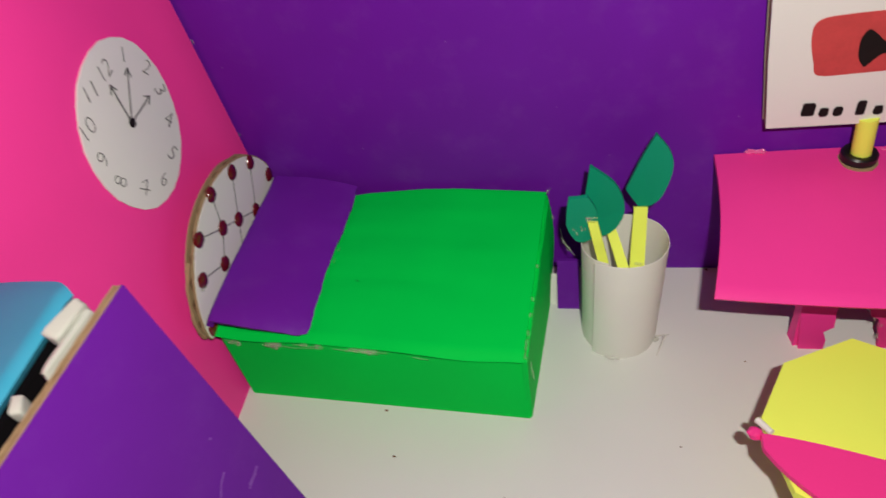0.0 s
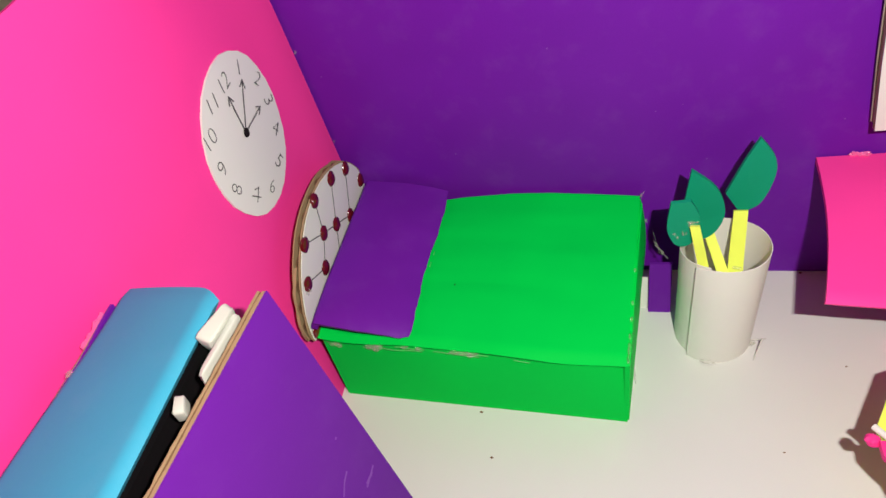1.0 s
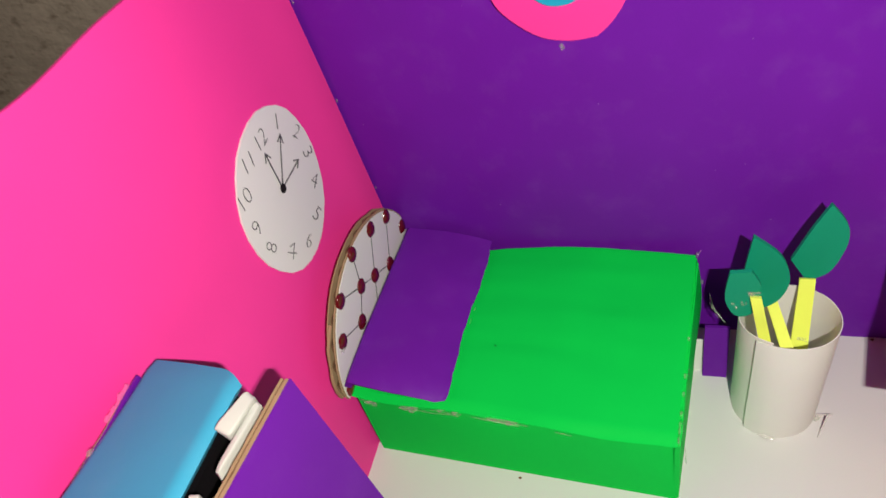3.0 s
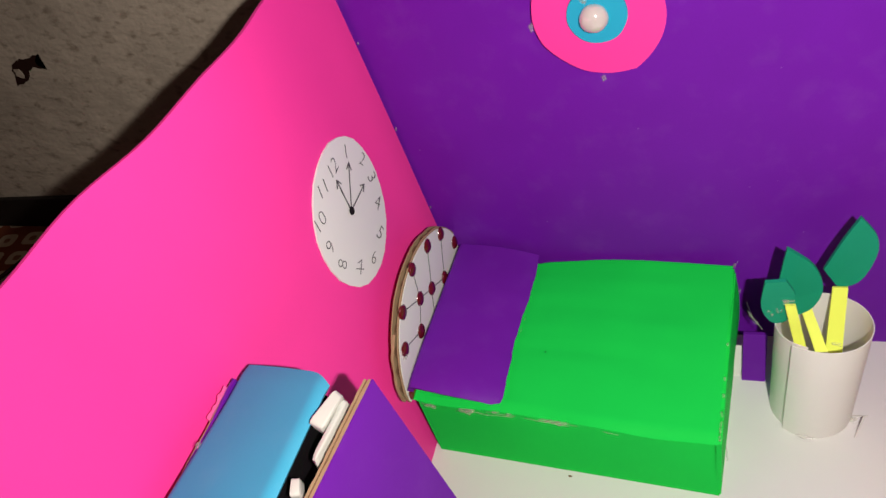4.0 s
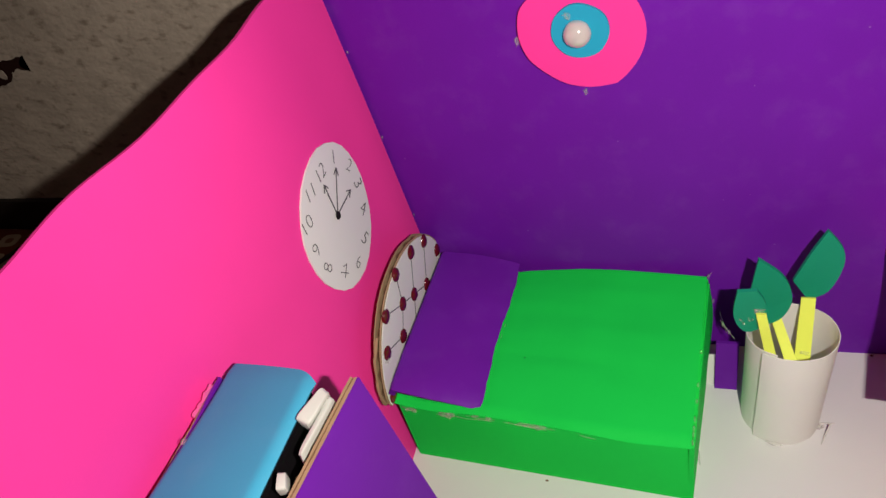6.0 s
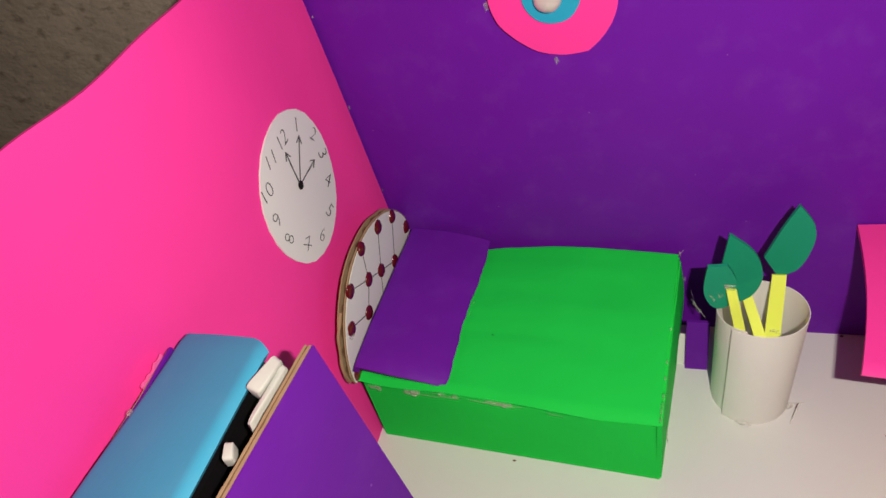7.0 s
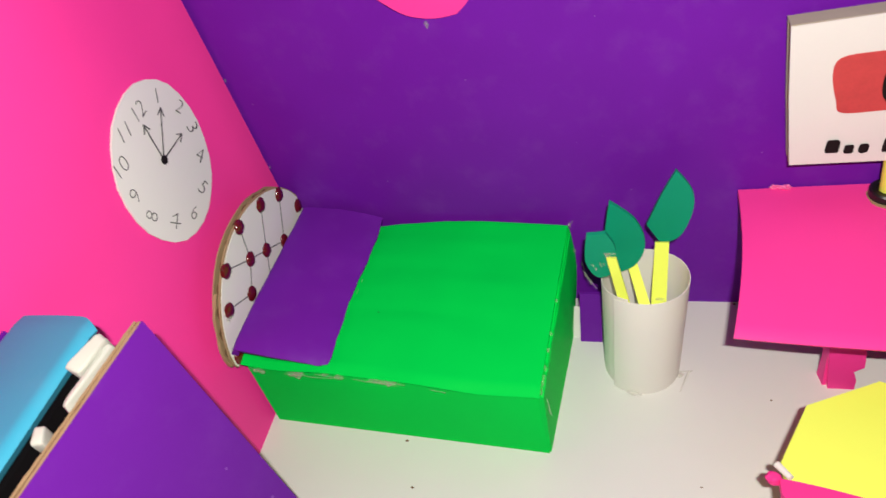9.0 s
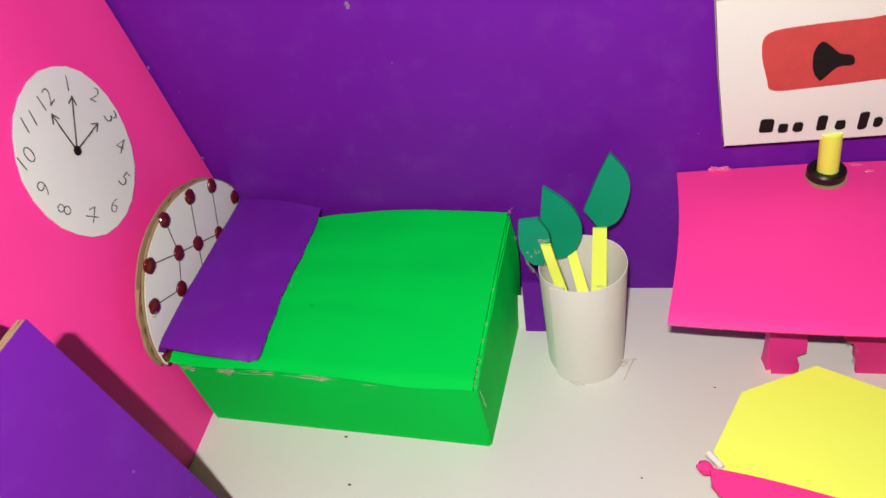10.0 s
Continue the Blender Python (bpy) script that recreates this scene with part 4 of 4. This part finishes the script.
def side_panel(x_top, x_foot, thick, top_z, name, label):
    panel = None
    for nm, off, t, m, inset in (("outer_foam", 0.0, 0.0006, PURPLE_PLAIN, 0.0), ("liner", 0.0006, 0.0011, CARD, 0.0), ("flute", 0.0017, 0.0006, CARD_DARK, 0.0003), ("liner", 0.0023, thick - 0.0023, CARD, 0.0001)):
        def fn(u, v, off=off, inset=inset):
            y = 0.0930 - inset - 0.135 * u - 0.004 * v * (1 - u)
            worn = (0.0003 + off * 0.12) * noise.noise(Vector((u * 40, off * 900, 2.0))) if nm == "liner" else 0.0
            z = (top_z - inset - 0.010 * u + worn) * v
            y += 0.006 * v * (1 - u)
            return (x_foot + (x_top - x_foot) * v - off - 0.019 * u, y, z)
        ob = part(nm if panel else name, sheet(fn, 60, 8, -t), m, panel or cabinet, label if not panel else "")
        panel = panel or ob
    return panel


near_panel = side_panel(-0.0728, -0.0552, 0.0030, 0.1381, "side_panel", "purple foam side panel with cardboard edge")


def on_panel(u, v, d):
    """u along the panel from its far edge, v up it, d off its foam face."""
    return (-0.0552 - 0.0176 * v - 0.019 * u + 0.00008 + d, 0.0930 - 0.135 * u + 0.002 * v * (1 - u), (0.1381 - 0.010 * u) * v)


for k, line in enumerate((((0.112, 0.507), (0.132, 0.500)), ((0.132, 0.500), (0.155, 0.480)), ((0.046, 0.408), (0.090, 0.398)), ((0.060, 0.402), (0.084, 0.404)))):
    part("scuff", strokes([line], on_panel, (0.006, 0.005, 0.007, 0.009)[k], 0.00006), SCUFF, near_panel, "pale scuff on the foam")
part("scuff", slab(cut_round(0.080, 0.600, 0.0035, 9, 0.2, 3), on_panel, 0.00006), SCUFF, near_panel)


def flare(u):
    """How far the wall side of the cabinet swings out towards its free end."""
    t = max(0.0, min(1.0, (u - 0.05) / 0.40))
    return 0.0034 * t * t * (3 - 2 * t)


def lid(u, v):
    """The lid droops towards the wall; u runs towards the free end, v from the wall outwards."""
    left = Vector((-0.1288 - 0.003 * u - flare(u), 0.1045 - 0.147 * u, 0.1272 - 0.004 * u))
    right = Vector((-0.0866 - 0.0095 * u, 0.0955 - 0.142 * u, 0.1392 - 0.010 * u))
    p = left.lerp(right, v)
    p.z += 0.0006 * math.sin(math.pi * v) - 0.0020 * max(0.0, (v - 0.90) / 0.10) ** 2 - 0.0028 * max(0.0, (0.10 - v) / 0.10) ** 2 - 0.0008 * max(0.0, 1 - u / 0.03) ** 2
    corner = max(0.0, (v - 0.80) / 0.20) ** 2 * max(0.0, 1 - u / 0.10)
    p.y -= 0.0028 * corner
    p.x += 0.0005 * noise.noise(Vector((u * 40, 4, 1))) * v ** 8
    return p


part("lid", sheet(lid, 40, 40, 0.0042), TEAL, cabinet, "blue foam lid with rounded edges", smooth=True)


def inner_box(u, v):
    p = lid(0.02 + 0.95 * u, 0.06 + 0.90 * v)
    return (p.x, p.y, p.z - 0.0060)


part("inner_box", sheet(inner_box, 12, 12, 0.1080), BLACK, cabinet, "black box under the lid")
part("back_strip", sheet(lambda u, v: (-0.1280 - 0.0018 * v - 0.0020 * u - flare(u), 0.0985 - 0.140 * u, (0.1262 - 0.012 * u + 0.0004 * math.sin(u * 9 + 1) + 0.0002 * math.sin(u * 37)) * v), 60, 8, 0.0010), PURPLE_PLAIN, cabinet, "thin purple foam strip")
part("back_card", sheet(lambda u, v: (-0.1291 - 0.0018 * v - 0.0020 * u - flare(u), 0.0975 - 0.140 * u, (0.1256 - 0.012 * u) * v), 8, 4, 0.0006), CARD, cabinet, "thin cardboard strip")
# the scrap's highlights are put into its paler pink
part("back_edge", sheet(lambda u, v: (-0.1298 - 0.0018 * v - 0.002 * u, 0.0955 - 0.011 * u, (0.1266 - 0.0028 * u + 0.0012 * noise.noise(Vector((u * 5, 2, 0))) + 0.0004 * noise.noise(Vector((u * 14, 5, 0)))) * v), 40, 4, 0.0010), PINK_PALE, cabinet, "crinkled pink foam scrap")
part("cross_panel", box(-0.1230, -0.0800, 0.0860, 0.0890, 0.0, 0.1130), BLACK, cabinet)


def block(at, size, turn, seed, taper, near=0.0, soft=0.34):
    """A pinched block of clay: narrower at one end, with soft uneven edges."""
    bm = box(-1, 1, -1, 1, -1, 1)
    bmesh.ops.bevel(bm, geom=list(bm.edges), offset=soft, segments=3, affect="EDGES", profile=0.5)
    rot = Euler([radians(q) for q in turn]).to_matrix()
    for v in bm.verts:
        k = 1 - taper * max(0.0, v.co.y) - near * max(0.0, -v.co.y)
        c = Vector((v.co.x * size[0] * k, v.co.y * size[1], v.co.z * size[2])) * (1 + 0.16 * noise.noise(v.co * 1.4 + Vector((seed * 3.1, 0, seed))))
        v.co = Vector(at) + rot @ c
    return bm


part("clay_block", block((-0.0838, 0.0846, 0.1352), (0.0025, 0.0056, 0.0036), (4, 14, -17), 1, 0.5, 0.0, 0.28), LUMP, cabinet, "white rounded filler block", smooth=True)
part("clay_block", block((-0.0812, 0.0790, 0.1334), (0.0015, 0.0096, 0.0036), (0, 4, -7), 2, 0.5, 0.6), LUMP, cabinet, "white rounded filler block", smooth=True)
part("clay_block", block((-0.0850, 0.0622, 0.1330), (0.0014, 0.0024, 0.0026), (8, 6, 20), 3, 0.2), LUMP, cabinet, "white rounded filler block", smooth=True)
glue(cabinet, (-0.1285, 0.0740, 0.1268), (0.0008, 0.0009, 0.0007), 141)

# ---- small marks on the floor ----
for k, (x, y, s) in enumerate(((-0.0410, 0.1430, 0.0008), (-0.0340, 0.1220, 0.0008), (0.1090, 0.1740, 0.0006), (0.0790, 0.1330, 0.0005), (0.1000, 0.2260, 0.0009), (0.0120, 0.1080, 0.0003))):
    tagged(part("crumb", lump((x, y, s * 0.3), (s * 0.9, s * 0.55, s * 0.4), k + 30, 0.7, 2), CARD_DARK), "tiny dark crumb on the white floor", "crumb", "crumbs on the floor")
speck = part("crumb", lump((-0.0490, 0.1722, 0.0516), (0.0003, 0.00022, 0.0002), 55, 0.5, 2), STAIN)
tagged(speck, "tiny dark crumb on the green bed", "crumb", "crumbs on the bed")
